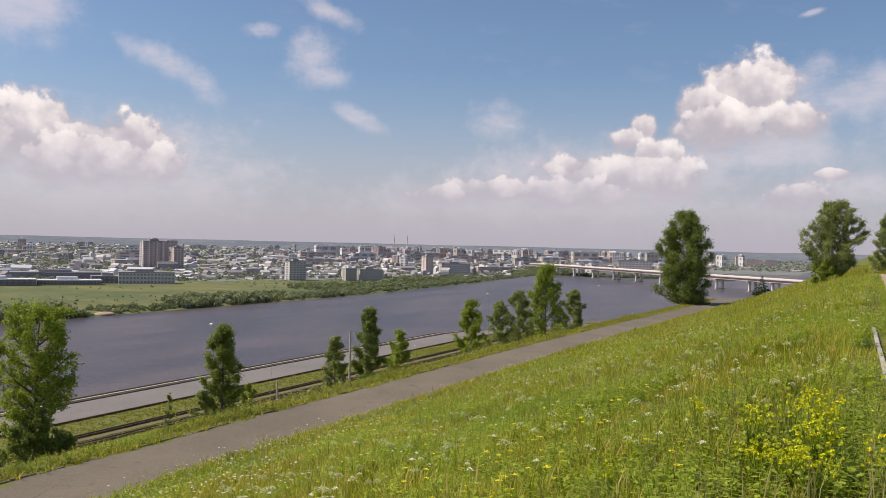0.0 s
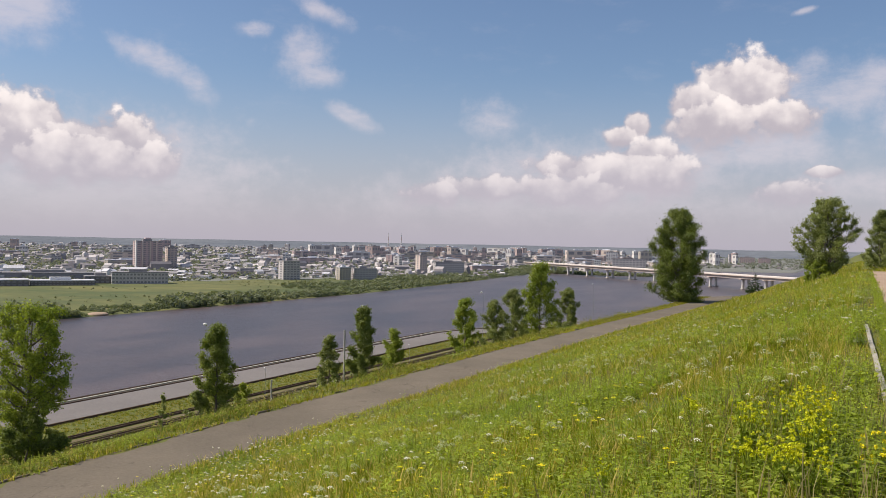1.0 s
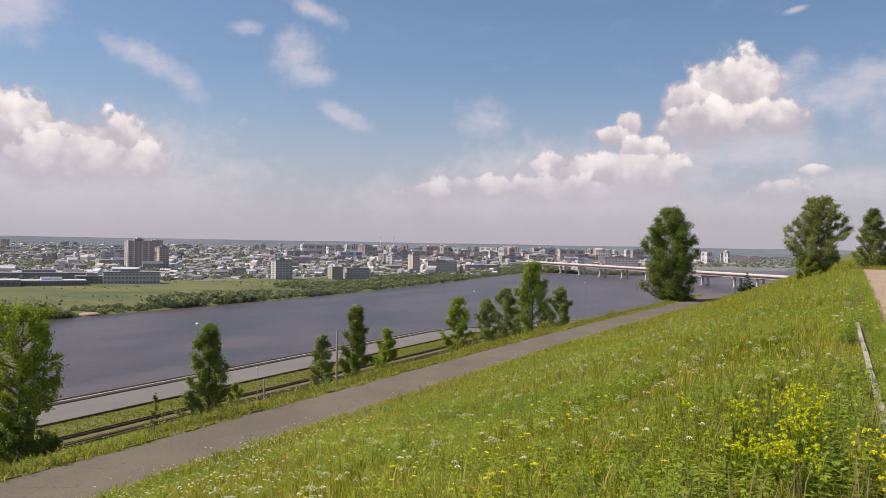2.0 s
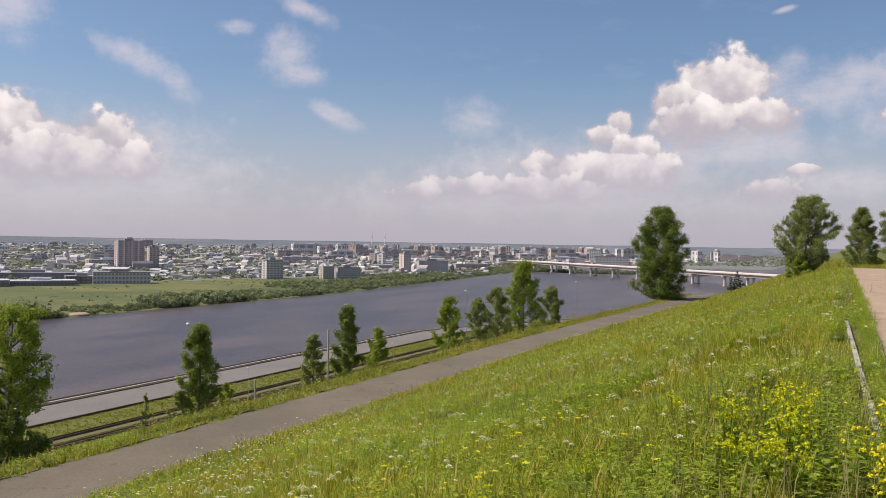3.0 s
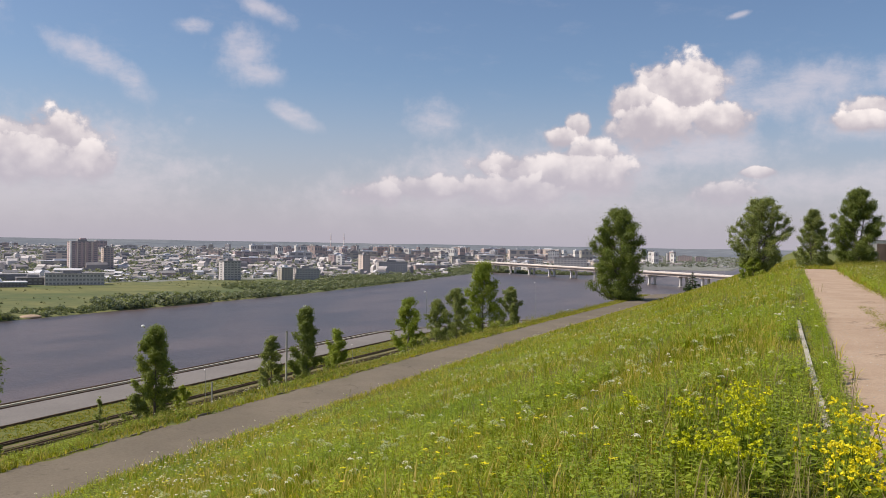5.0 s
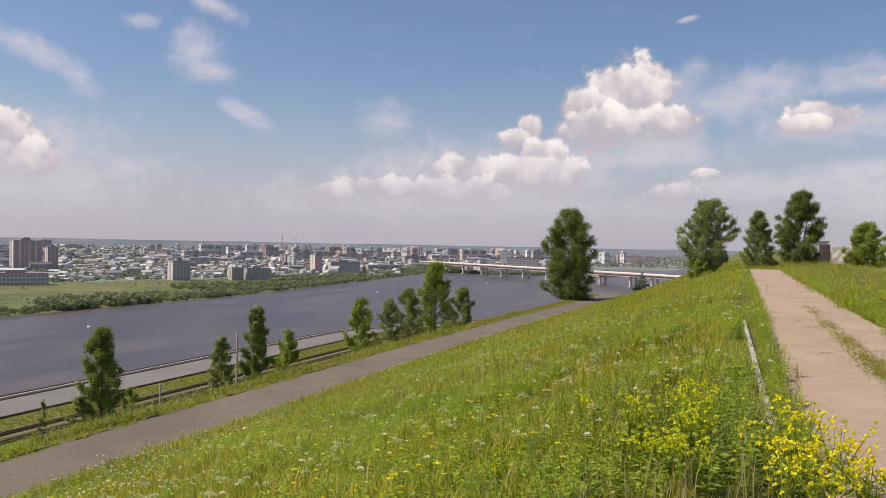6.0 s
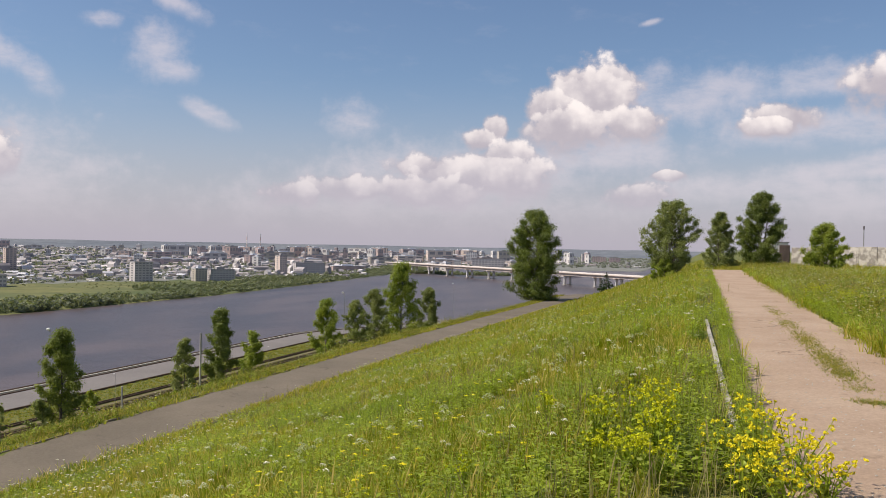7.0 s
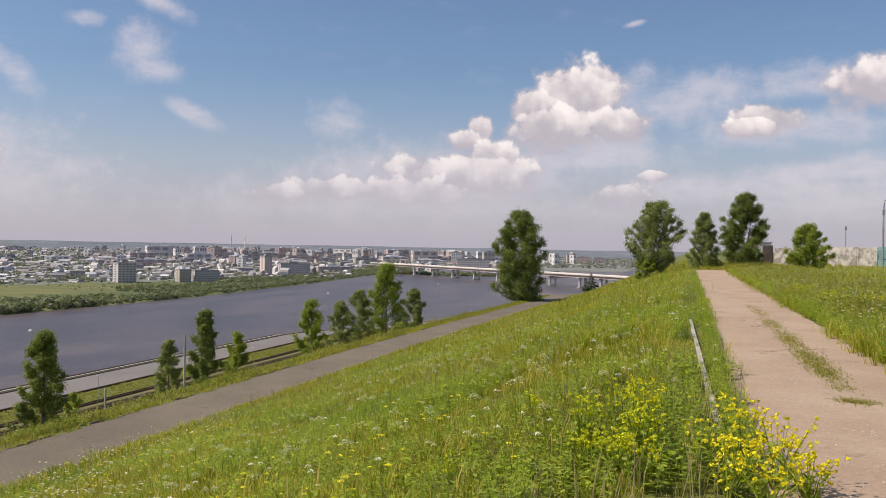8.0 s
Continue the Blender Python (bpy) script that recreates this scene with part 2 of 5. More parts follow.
M_SCRUB = material("pale_scrub", ((0.13, 0.15, 0.06), (0.18, 0.19, 0.085)), 0.95, scales=(0.05, 0.5), bump=0.0, island=0.25)
# Far and horizon woods carry aerial haze in their grey-blue base colours.
M_FARWOOD = material("hazed_far_woods", ((0.175, 0.195, 0.18), (0.225, 0.24, 0.22)), 0.95, scales=(0.01, 0.2), bump=0.0, island=0.1, through_light=0.4)
M_HORIZON = material("hazed_horizon_woods", ((0.145, 0.168, 0.20), (0.19, 0.212, 0.238)), 1.0, scales=(0.002, 0.02), bump=0.0, specular=0.0)
# Panes of far buildings, paled to lilac so they fade as in haze.
M_WINDOW = material("hazed_window_glass", ((0.25, 0.235, 0.26), (0.31, 0.30, 0.32)), 0.2, scales=(0.1, 1.0), bump=0.0)
M_METAL = material("galvanised_steel", ((0.33, 0.33, 0.33), (0.42, 0.42, 0.42)), 0.5, 0.6, bump=0.1)
M_RAIL = material("rusty_rail", ((0.10, 0.065, 0.045), (0.16, 0.10, 0.07)), 0.7, 0.3, bump=0.2)
M_BALLAST = material("track_ballast", ((0.12, 0.10, 0.05), (0.19, 0.155, 0.075)), 0.95, scales=(0.4, 6.0), bump=0.6, bump_scale=8.0)
M_LAMPWHITE = material("lamp_head_white", ((0.8, 0.8, 0.8), (0.85, 0.85, 0.85)), 0.3, bump=0.0)
M_STONE = material("bank_stone", ((0.17, 0.135, 0.10), (0.25, 0.205, 0.16)), 0.9, scales=(0.3, 4.0), bump=0.3)


def paint(name, c, vary=0.05):
    d = tuple(min(1.0, v * 1.12) for v in c)
    return material(name, (c, d), 0.85, scales=(0.06, 0.8), bump=0.0, random_object=vary)


# Red brick, tan and grey have their base colours lightened for distance haze.
M_REDBRICK = paint("hazed_red_brick", (0.50, 0.385, 0.38))
M_TAN = paint("hazed_tan_panel", (0.58, 0.49, 0.44))
M_WHITEWALL = paint("white_panel", (0.66, 0.64, 0.62))
M_GREYWALL = paint("hazed_grey_panel", (0.50, 0.475, 0.475))
M_BEIGE = paint("beige_panel", (0.44, 0.40, 0.35))
M_PINK = paint("pinkish_panel", (0.46, 0.36, 0.34))
M_ROOF = paint("grey_roof", (0.25, 0.245, 0.255))
M_LIGHTROOF = paint("light_metal_roof", (0.55, 0.56, 0.60))
M_DARKROOF = paint("dark_roof", (0.16, 0.15, 0.16))
# Low-contrast greys: the haze over the town is put into these colours.
M_CITY = material("hazed_town_walls", ((0.36, 0.33, 0.335), (0.31, 0.295, 0.31), (0.50, 0.475, 0.475)), 0.9, scales=(0.004, 0.1), bump=0.0, island=0.28)

# ---- mesh helpers ----


def part(name, bm, mat, parent=None, label=""):
    """One mesh object from a bmesh."""
    mesh = bpy.data.meshes.new(name)
    bm.to_mesh(mesh)
    bm.free()
    mesh.materials.append(mat)
    ob = new(name, mesh)
    ob.parent = parent
    return tagged(ob, label)


def mesh_part(name, mesh, parent=None, place=None, label=""):
    ob = new(name, mesh)
    ob.parent = parent
    if place is not None:
        ob.matrix_basis = place
    return tagged(ob, label)


def from_arrays(name, verts, faces, mat, smooth=False):
    """A mesh from numpy vertices and a list of (n, k) arrays of faces."""
    mesh = bpy.data.meshes.new(name)
    faces = [f for f in faces if len(f)]
    loops = np.concatenate([f.ravel() for f in faces]).astype(np.int32)
    sizes = np.concatenate([np.full(len(f), f.shape[1], np.int32) for f in faces])
    starts = np.concatenate([[0], np.cumsum(sizes)[:-1]]).astype(np.int32)
    mesh.vertices.add(len(verts))
    mesh.vertices.foreach_set("co", np.asarray(verts, np.float32).ravel())
    mesh.loops.add(len(loops))
    mesh.loops.foreach_set("vertex_index", loops)
    mesh.polygons.add(len(sizes))
    mesh.polygons.foreach_set("loop_start", starts)
    mesh.polygons.foreach_set("use_smooth", np.full(len(sizes), smooth))
    mesh.update(calc_edges=True)
    mesh.materials.append(mat)
    return mesh


def box(bm, x0, x1, y0, y1, z0, z1, bevel=0.0):
    made = bmesh.ops.create_cube(bm, size=1.0, matrix=Matrix.LocRotScale(((x0 + x1) / 2, (y0 + y1) / 2, (z0 + z1) / 2), None, (x1 - x0, y1 - y0, z1 - z0)))
    if bevel:
        edges = list({e for v in made["verts"] for e in v.link_edges})
        bmesh.ops.bevel(bm, geom=edges, offset=bevel, segments=1, affect="EDGES")
    return bm


def tube(bm, points, radii, sides=6):
    """A tapered tube along points."""
    rings = []
    for i, p in enumerate(points):
        a, b = points[max(i - 1, 0)], points[min(i + 1, len(points) - 1)]
        way = (Vector(b) - Vector(a)).normalized()
        side = way.orthogonal().normalized()
        other = way.cross(side)
        rings.append([bm.verts.new(Vector(p) + (side * math.cos(k * math.tau / sides) + other * math.sin(k * math.tau / sides)) * radii[i]) for k in range(sides)])
    for r, s in zip(rings, rings[1:]):
        for k in range(sides):
            bm.faces.new((r[k], r[(k + 1) % sides], s[(k + 1) % sides], s[k]))
    bm.faces.new(rings[-1])
    bm.faces.new(rings[0][::-1])
    return bm


def scattered(name, template, places, scales, mat, rng, lean=0.25, parent=None, label="", smooth=False, squash=0.0):
    """Many copies of a small template (verts, faces) joined into one mesh."""
    tv, tf = template
    count = len(places)
    spin = rng.uniform(0, math.tau, count)
    c, s = np.cos(spin), np.sin(spin)
    leanx, leany = rng.normal(0, lean, count), rng.normal(0, lean, count)
    tall = 1 + rng.uniform(-squash, squash, count)
    x = tv[None, :, 0] * c[:, None] - tv[None, :, 1] * s[:, None]
    y = tv[None, :, 0] * s[:, None] + tv[None, :, 1] * c[:, None]
    z = tv[None, :, 2] * tall[:, None]
    v = np.stack([x + z * leanx[:, None], y + z * leany[:, None], z], 2) * scales[:, None, None] + places[:, None, :]
    shift = (np.arange(count) * len(tv))[:, None, None]
    mesh = from_arrays(name, v.reshape(-1, 3), [(f[None] + shift).reshape(-1, f.shape[1]) for f in tf], mat, smooth)
    return mesh_part(name, mesh, parent, None, label)


# ---- the lie of the land ----
PROFILE_D = [-5000, -120, -60, -3.2, 0.3, 1.2, 5, 12, 17.5, 19.0, 22.8, 24.5, 26.0, 28.0, 34, 40, 60, 100, 130, 139, 150, 168, 186.5, 189, 201, 215, 260, 380, 397, 404, 470, 5000]
PROFILE_Z = [6.0, 2.0, 0.75, 0.0, 0.0, -0.15, -1.35, -3.75, -5.42, -5.6, -5.6, -5.75, -6.42, -7.2, -9.2, -12.5, -22, -37, -41, -41.4, -41.6, -42.4, -42.4, -42.9, -44.7, -47, -49, -48, -44.7, -43.6, -42.6, -42.6]
WATER_Z = -44.7


def smooth(x, a, b):
    t = np.clip((np.asarray(x, float) - a) / (b - a), 0, 1)
    return t * t * (3 - 2 * t)


def bend(y):
    """How far the river's near side swings away from the river beyond the straight reach."""
    return np.clip(np.asarray(y, float) - 390, 0, None) * 0.45


def height(x, y):
    """The ground's height at arrays of x and y."""
    x, y = np.broadcast_arrays(np.asarray(x, float), np.asarray(y, float))
    d = -x
    far_shift = -0.1 * np.clip(y - 650, 0, 1000) + 2.2 * np.clip(y - 1640, 0, 400)
    near = np.interp(np.minimum(d + bend(y) * smooth(d, 28, 120), 260), PROFILE_D, PROFILE_Z)
    beyond = np.interp(np.maximum(d + far_shift, 260), PROFILE_D, PROFILE_Z)
    z = np.maximum(near, beyond)
    # the shoulder of the hill turns away beyond the bend of the lower path
    drop = smooth(y, 135, 330) * 26 * smooth(d, 6, 40) * (1 - smooth(d, 90, 130))
    z = z - np.where(d < 130, drop, 0)
    # the footpath sinks a little towards the bend
    z = z - 0.6 * smooth(y, 50, 140) * smooth(d, 9, 19) * (1 - smooth(d, 60, 110))
    lawn = (1 - smooth(d, 16.5, 18.5)) * smooth(d, 0.4, 1.5) + smooth(-d, 3.4, 5) + smooth(d, 23.5, 25) * (1 - smooth(d, 60, 80))
    lumps = 0.10 * np.sin(x * 0.9 + 1.3 * np.sin(y * 0.31)) * np.sin(y * 0.53 + x * 0.2) + 0.05 * np.sin(x * 2.3 + y * 1.7) * np.sin(y * 1.9 - x)
    return z + lumps * np.clip(lawn, 0, 1)


def strip_mesh(name, xs, ys, mat, lift=0.0, heights=None):
    gx, gy = np.meshgrid(xs, ys)
    gz = height(gx, gy) + lift if heights is None else heights(gx, gy)
    v = np.stack([gx, gy, gz], 2).reshape(-1, 3)
    w = len(xs)
    i = np.arange((len(ys) - 1) * w).reshape(-1, w)[:, :-1].ravel()
    return from_arrays(name, v, [np.stack([i, i + 1, i + w + 1, i + w], 1)], mat, True)


def town_edge(x, y):
    """How far off the town begins, by bearing."""
    az = np.degrees(np.arctan2(-np.asarray(x, float), np.asarray(y, float)))
    return np.interp(az, [0, 20, 36, 45, 60], [1250, 1150, 985, 880, 790])


def build_ground():
    xs = np.unique(np.round(np.concatenate([np.linspace(-4900, -1000, 27), np.arange(-1000, -460, 20.0), np.arange(-460, -90, 4.0), np.arange(-90, -30, 3.0), np.arange(-30, -26, 0.5), np.arange(-26, 12, 0.4), np.arange(12, 60, 2.0), np.linspace(60, 300, 13), np.linspace(300, 4900, 24), -np.array(PROFILE_D[4:28])]), 3))
    ys = np.unique(np.round(np.concatenate([np.linspace(-4900, -100, 20), np.linspace(-100, -8, 12), np.arange(-8, 60, 0.5), np.arange(60, 160, 1.5), np.arange(160, 420, 6.0), np.arange(420, 2100, 15.0), np.linspace(2100, 4900, 20)]), 3))
    ground = strip_mesh("ground", xs, ys, M_SOIL)
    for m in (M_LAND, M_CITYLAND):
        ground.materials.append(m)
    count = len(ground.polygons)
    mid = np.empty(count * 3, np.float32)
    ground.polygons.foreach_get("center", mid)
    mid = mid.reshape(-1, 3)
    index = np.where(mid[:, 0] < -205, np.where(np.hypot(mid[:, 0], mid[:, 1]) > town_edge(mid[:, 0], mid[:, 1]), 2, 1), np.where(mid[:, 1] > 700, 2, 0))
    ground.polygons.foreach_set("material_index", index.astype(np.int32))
    tagged(mesh_part("ground", ground), "grassy hillside falling to a river plain", "ground", kind="structure")
    bm = bmesh.new()
    q = [bm.verts.new(p) for p in ((-4000, -3000, WATER_Z), (3000, -3000, WATER_Z), (3000, 2600, WATER_Z), (-4000, 2600, WATER_Z))]
    bm.faces.new(q)
    tagged(part("water", bm, M_WATER), "broad dark grey-brown river", "river", kind="structure")


build_ground()


def ribbon(name, inner, outer, y0, y1, step, mat, lift, label, category, wobble=0.0, seed=1):
    """A strip of paving on the land, with ragged edges."""
    rng = np.random.default_rng(seed)
    ys = np.arange(y0, y1 + step, step)
    rag = [np.convolve(rng.normal(0, wobble, len(ys) + 8), np.ones(3) / 2, "same")[4:-4] for _ in (0, 1)]
    cols = 9
    f = np.linspace(0, 1, cols)[None]
    x = (inner + rag[0])[:, None] * (1 - f) + (outer + rag[1])[:, None] * f
    y = np.repeat(ys[:, None], cols, 1)
    z = height(x, y) + lift
    v = np.stack([x, y, z], 2).reshape(-1, 3)
    i = np.arange((len(ys) - 1) * cols).reshape(-1, cols)[:, :-1].ravel()
    mesh = from_arrays(name, v, [np.stack([i, i + cols, i + cols + 1, i + 1], 1)], mat, True)
    return tagged(mesh_part(name, mesh), label, category, kind="structure")


ribbon("pavement", -22.8, -19.2, -20, 160, 0.35, M_ASPHALT, 0.014, "cracked grey asphalt footpath across the slope", "footpath", 0.13, 3)
ribbon("pavement", 0.5, 3.05, -10, 84, 0.25, M_PATH, 0.02, "worn pinkish dirt and asphalt path with grass tufts", "footpath", 0.04, 4)


def build_embankment():
    ys = np.concatenate([np.arange(0, 400, 20.0), np.arange(400, 620, 10.0)])

    def band(name, d0, d1, mat, lift, label, category):
        rows = []
        for d in (d0, d1):
            x = -d + bend(ys)
            rows.append(np.stack([x, ys, np.interp(d, PROFILE_D, PROFILE_Z) + lift + 0 * ys], 1))
        v = np.concatenate(rows)
        k = len(ys)
        i = np.arange(k - 1)
        top = np.stack([i, i + k, i + k + 1, i + 1], 1)
        mesh = from_arrays(name, v, [top[:, ::-1]], mat, True)
        return tagged(mesh_part(name, mesh), label, category, kind="structure")

    band("road", 168.4, 186.4, M_ROAD, 0.08, "pale grey riverside road", "road")
    for d in (138.0, 143.6, 147.4, 150.6):
        band("trackbed", d + 0.2, d + 2.1, M_BALLAST, 0.15, "brown ballast of tram tracks in grass", "track bed")

    def wall(name, d, thick, tall, mat, label, category, base=0.0):
        bm = bmesh.new()
        z = float(np.interp(d, PROFILE_D, PROFILE_Z)) + base
        rings = []
        for y in ys:
            x = -d + float(bend(y))
            rings.append([bm.verts.new((x + a, y, z + b)) for a, b in ((0, -0.3), (thick, -0.3), (thick, tall), (0, tall))])
        for r, s in zip(rings, rings[1:]):
            for k in range(4):
                bm.faces.new((r[k], r[(k + 1) % 4], s[(k + 1) % 4], s[k]))
        return tagged(part(name, bm, mat), label, category, kind="structure")

    wall("kerb", 168.2, 0.4, 0.55, M_RAIL, "dark roadside barrier", "barrier")
    wall("parapet", 187.0, 0.5, 0.45, M_RAIL, "dark stone parapet along the river road", "parapet")
    wall("kerb", 189.6, 0.9, 0.9, M_KERB, "pale concrete edge above the water", "kerb")
    wall("parapet", 192.6, 0.4, 1.1, M_RAIL, "dark low fence above the water", "fence")
    for d in (138.5, 140.1, 144.1, 145.7, 151.1, 152.7):
        wall("rail", d, 0.2, 0.3, M_RAIL, "rusty steel tram rail", "rail", 0.15)


build_embankment()

# ---- trees ----


def leaf_template(size=1.0):
    v = np.array([(-0.5, 0, -0.28), (0.0, 0.08, -0.42), (0.5, 0, -0.1), (0.42, -0.06, 0.3), (-0.1, 0.05, 0.42)]) * size
    return v, [np.array([[0, 1, 2, 3], ]), np.array([[0, 3, 4]])]


LEAF = leaf_template()


def crown_leaves(centres, radii, count, size, rng, flat=0.85):
    """Leaf places in shells of clumps."""
    weights = radii ** 2
    which = rng.choice(len(centres), count, p=weights / weights.sum())
    way = rng.normal(0, 1, (count, 3))
    way /= np.linalg.norm(way, axis=1)[:, None]
    r = radii[which] * np.clip(rng.normal(0.7, 0.26, count), 0.05, 1.12)
    p = centres[which] + way * r[:, None] * (1, 1, flat)
    scale = size * rng.uniform(0.6, 1.35, count)
    return p, scale, way


def oriented(name, places, scales, ways, mat, rng, parent, label=""):
    """Leaves turned at random, roughly facing out."""
    tv, tf = LEAF
    count = len(places)
    nrm = ways + rng.normal(0, 0.6, (count, 3)) + (0, 0, 0.35)
    nrm /= np.linalg.norm(nrm, axis=1)[:, None]
    aid = rng.normal(0, 1, (count, 3))
    u = np.cross(nrm, aid)
    u /= np.linalg.norm(u, axis=1)[:, None]
    w = np.cross(nrm, u)
    v = (tv[None, :, 0, None] * u[:, None] + tv[None, :, 2, None] * w[:, None] + tv[None, :, 1, None] * nrm[:, None]) * scales[:, None, None] + places[:, None]
    shift = (np.arange(count) * len(tv))[:, None, None]
    mesh = from_arrays(name, v.reshape(-1, 3), [(f[None] + shift).reshape(-1, f.shape[1]) for f in tf], mat)
    return mesh_part(name, mesh, parent, None, label)


def tree(name, x, y, tall, wide, shape, mat, label, category, seed, leaves=9000, leaf=0.16, clumps=60, bare=0.12, trunk=0.16, sink=0.1, limbs=14, stems=1, group="", gap=1.0):
    """A broadleaf tree: tapered trunk, limbs and a crown of leaf clumps; shape gives the crown's half-width (0 to 1) from its foot to its tip."""
    rng = np.random.default_rng(seed)
    tall, wide = tall * 0.97, wide * 0.9  # the outermost leaves reach past the limbs
    base = Vector((x, y, float(height(x, y)) - sink))
    root = new(name)
    root.location = base
    tagged(root, label, category, group)
    low, top = tall * bare, tall
    heights = np.linspace(0, 1, len(shape))

    def half(f):
        return np.interp(f, heights, shape) * wide / 2

    # limbs climb from the trunk to the crown's edge, forking into twigs that end in leaf clusters
    unit = 0.62 * math.sqrt(wide * tall)
    arms, centres, size, along = [], [], [], []
    count = max(limbs, clumps // 2)

    def cluster_at(tip, way, scale):
        f = np.clip((tip[2] - low) / (top - low), 0, 1)
        limit, out = float(half(f)) * 1.06 + 0.03 * wide, math.hypot(tip[0], tip[1])
        if out > limit:
            tip[:2] *= limit / out
        tip[2] = np.clip(tip[2], low * 0.5 + 0.03 * tall, tall * 0.985)
        centres.append(tip)
        size.append(unit * rng.uniform(0.05, 0.105) * gap * scale)
        along.append(way)
        return tip

    for k in range(count):
        f1 = ((k + rng.uniform(0.2, 0.8)) / count) ** 0.85
        a = k * 2.399963 + rng.normal(0, 0.35)
        reach = float(half(f1)) * rng.uniform(0.72, 1.05)
        end = np.array([math.cos(a) * reach, math.sin(a) * reach, low + f1 * (top - low)])
        begin = np.array([math.cos(a) * 0.02 * wide, math.sin(a) * 0.02 * wide, max(end[2] - reach * rng.uniform(0.45, 0.95) - 0.04 * tall, low * 0.6)])
        twigs = []
        for j in range(9):
            q = 0.25 + 0.75 * (j + rng.uniform(0.1, 0.9)) / 9
            way = (end - begin) / (np.linalg.norm(end - begin) + 1e-6) + rng.normal(0, 0.75, 3) + (0, 0, 0.2)
            way /= np.linalg.norm(way)
            p = begin + (end - begin) * q
            twigs.append((p, cluster_at(p + way * unit * rng.uniform(0.06, 0.15), way, 1.2 - 0.35 * q)))
        twigs.append((end, cluster_at(end.copy(), np.array([0, 0, 1.0]), 0.8)))
        arms.append((begin, end, twigs))
    for q in np.linspace(0.55, 1.0, 8):
        cluster_at(np.array([rng.normal(0, 0.03) * wide, rng.normal(0, 0.03) * wide, low + q * (top - low)]), np.array([0, 0, 1.0]), 1.0)
    centres, size, along = np.array(centres), np.array(size), np.array(along)
    # trunk and limbs
    bm = bmesh.new()
    for k in range(stems):
        a = math.tau * k / stems
        spread = wide * 0.16 if stems > 1 else wide * 0.04
        pts = [Vector((math.cos(a) * spread * q * 0.9 + rng.normal(0, 0.02) * wide * q, math.sin(a) * spread * q * 0.9 + rng.normal(0, 0.02) * wide * q, tall * 0.9 * q)) for q in np.linspace(0, 1, 7)]
        tube(bm, pts, [trunk * (1 - 0.9 * q) / (1 if stems == 1 else 1.5) for q in np.linspace(0, 1, 7)], 8)
    part("trunk", bm, M_BARK, root)
    for begin, end, twigs in arms:
        b, e = Vector(begin), Vector(end)
        mid = b.lerp(e, 0.55) - Vector((0, 0, 0.02 * tall))
        bm = tube(bmesh.new(), [b, mid, e], [trunk * 0.34, trunk * 0.2, trunk * 0.05], 5)
        for p, tip in twigs:
            tube(bm, [p, tip], [trunk * 0.1, trunk * 0.03], 3)
        part("limb", bm, M_BARK, root)
    total = int(leaves * 2.9)
    weights = size ** 2
    which = rng.choice(len(centres), total, p=weights / weights.sum())
    away = rng.normal(0, 0.62, (total, 3)) * (1, 1, 0.85)
    away += along[which] * rng.normal(0, 0.35, total)[:, None]
    p = centres[which] + away * size[which][:, None]
    p[:, 2] = np.maximum(p[:, 2], 0.08)
    way = away / (np.linalg.norm(away, axis=1)[:, None] + 1e-6)
    oriented("crown", p, leaf * 0.66 * rng.uniform(0.6, 1.35, total), way, mat, rng, root)
    return root


def fir_tree(x, y, tall, wide, seed, label):
    rng = np.random.default_rng(seed)
    root = new("fir_tree")
    root.location = (x, y, float(height(x, y)) - 0.1)
    tagged(root, label, "fir tree")
    bm = tube(bmesh.new(), [(0, 0, 0), (0, 0, tall * 0.5), (0, 0, tall)], [0.14, 0.08, 0.015], 7)
    part("trunk", bm, M_BARK, root)
    centres, sizes = [], []
    for f in np.linspace(0.05, 0.97, 16):
        reach = wide / 2 * (1 - f) ** 0.85
        for k in range(max(3, int(9 * (1 - f)))):
            a = rng.uniform(0, math.tau)
            for q in (0.45, 0.9):
                centres.append((math.cos(a) * reach * q, math.sin(a) * reach * q, tall * f - 0.12 * reach * q))
                sizes.append(0.16 * reach + 0.05)
    p, s, way = crown_leaves(np.array(centres), np.array(sizes), 5000, 0.12, rng, 0.5)
    oriented("crown", p, s, way, M_FIR, rng, root)


OVAL = (0.5, 0.88, 1.0, 0.95, 0.8, 0.52, 0.12)
FAN = (0.35, 0.65, 0.92, 1.0, 0.92, 0.7, 0.2)
LOBED = (0.8, 0.92, 0.75, 0.8, 1.0, 0.9, 0.62, 0.1)
PLUME = (0.75, 0.95, 0.8, 0.75, 1.0, 1.05, 1.0, 0.6)
COLUMN = (0.75, 0.95, 1.0, 0.95, 0.85, 0.6, 0.15)
CONE = (0.9, 1.0, 0.92, 0.78, 0.6, 0.38, 0.14)
BUSH = (0.85, 1.0, 1.0, 0.9, 0.75, 0.5, 0.2)
TREES = []
tree("poplar_tree", -32.0, 25.6, 7.75, 3.7, PLUME, M_BRIGHT, "tall leafy poplar with a dark lower crown on the slope", "tree", 11, 13000, 0.115, 80, 0.1, 0.17, gap=0.78)
tree("poplar_tree", -32.0, 37.5, 5.70, 2.3, COLUMN, M_POPLAR, "slim young poplar beside the lower footpath", "tree", 12, 11000, 0.11, 66, 0.05, 0.09)
tree("sapling", -32.0, 33.5, 2.65, 0.6, CONE, M_WILLOW, "thin young sapling in the grass strip", "sapling", 13, 700, 0.08, 16, 0.1, 0.025, limbs=6)
tree("bush", -32.0, 39.9, 2.05, 1.5, BUSH, M_BRIGHT, "low green bush beside the lower footpath", "bush", 14, 1500, 0.1, 22, 0.05, 0.04, limbs=6)
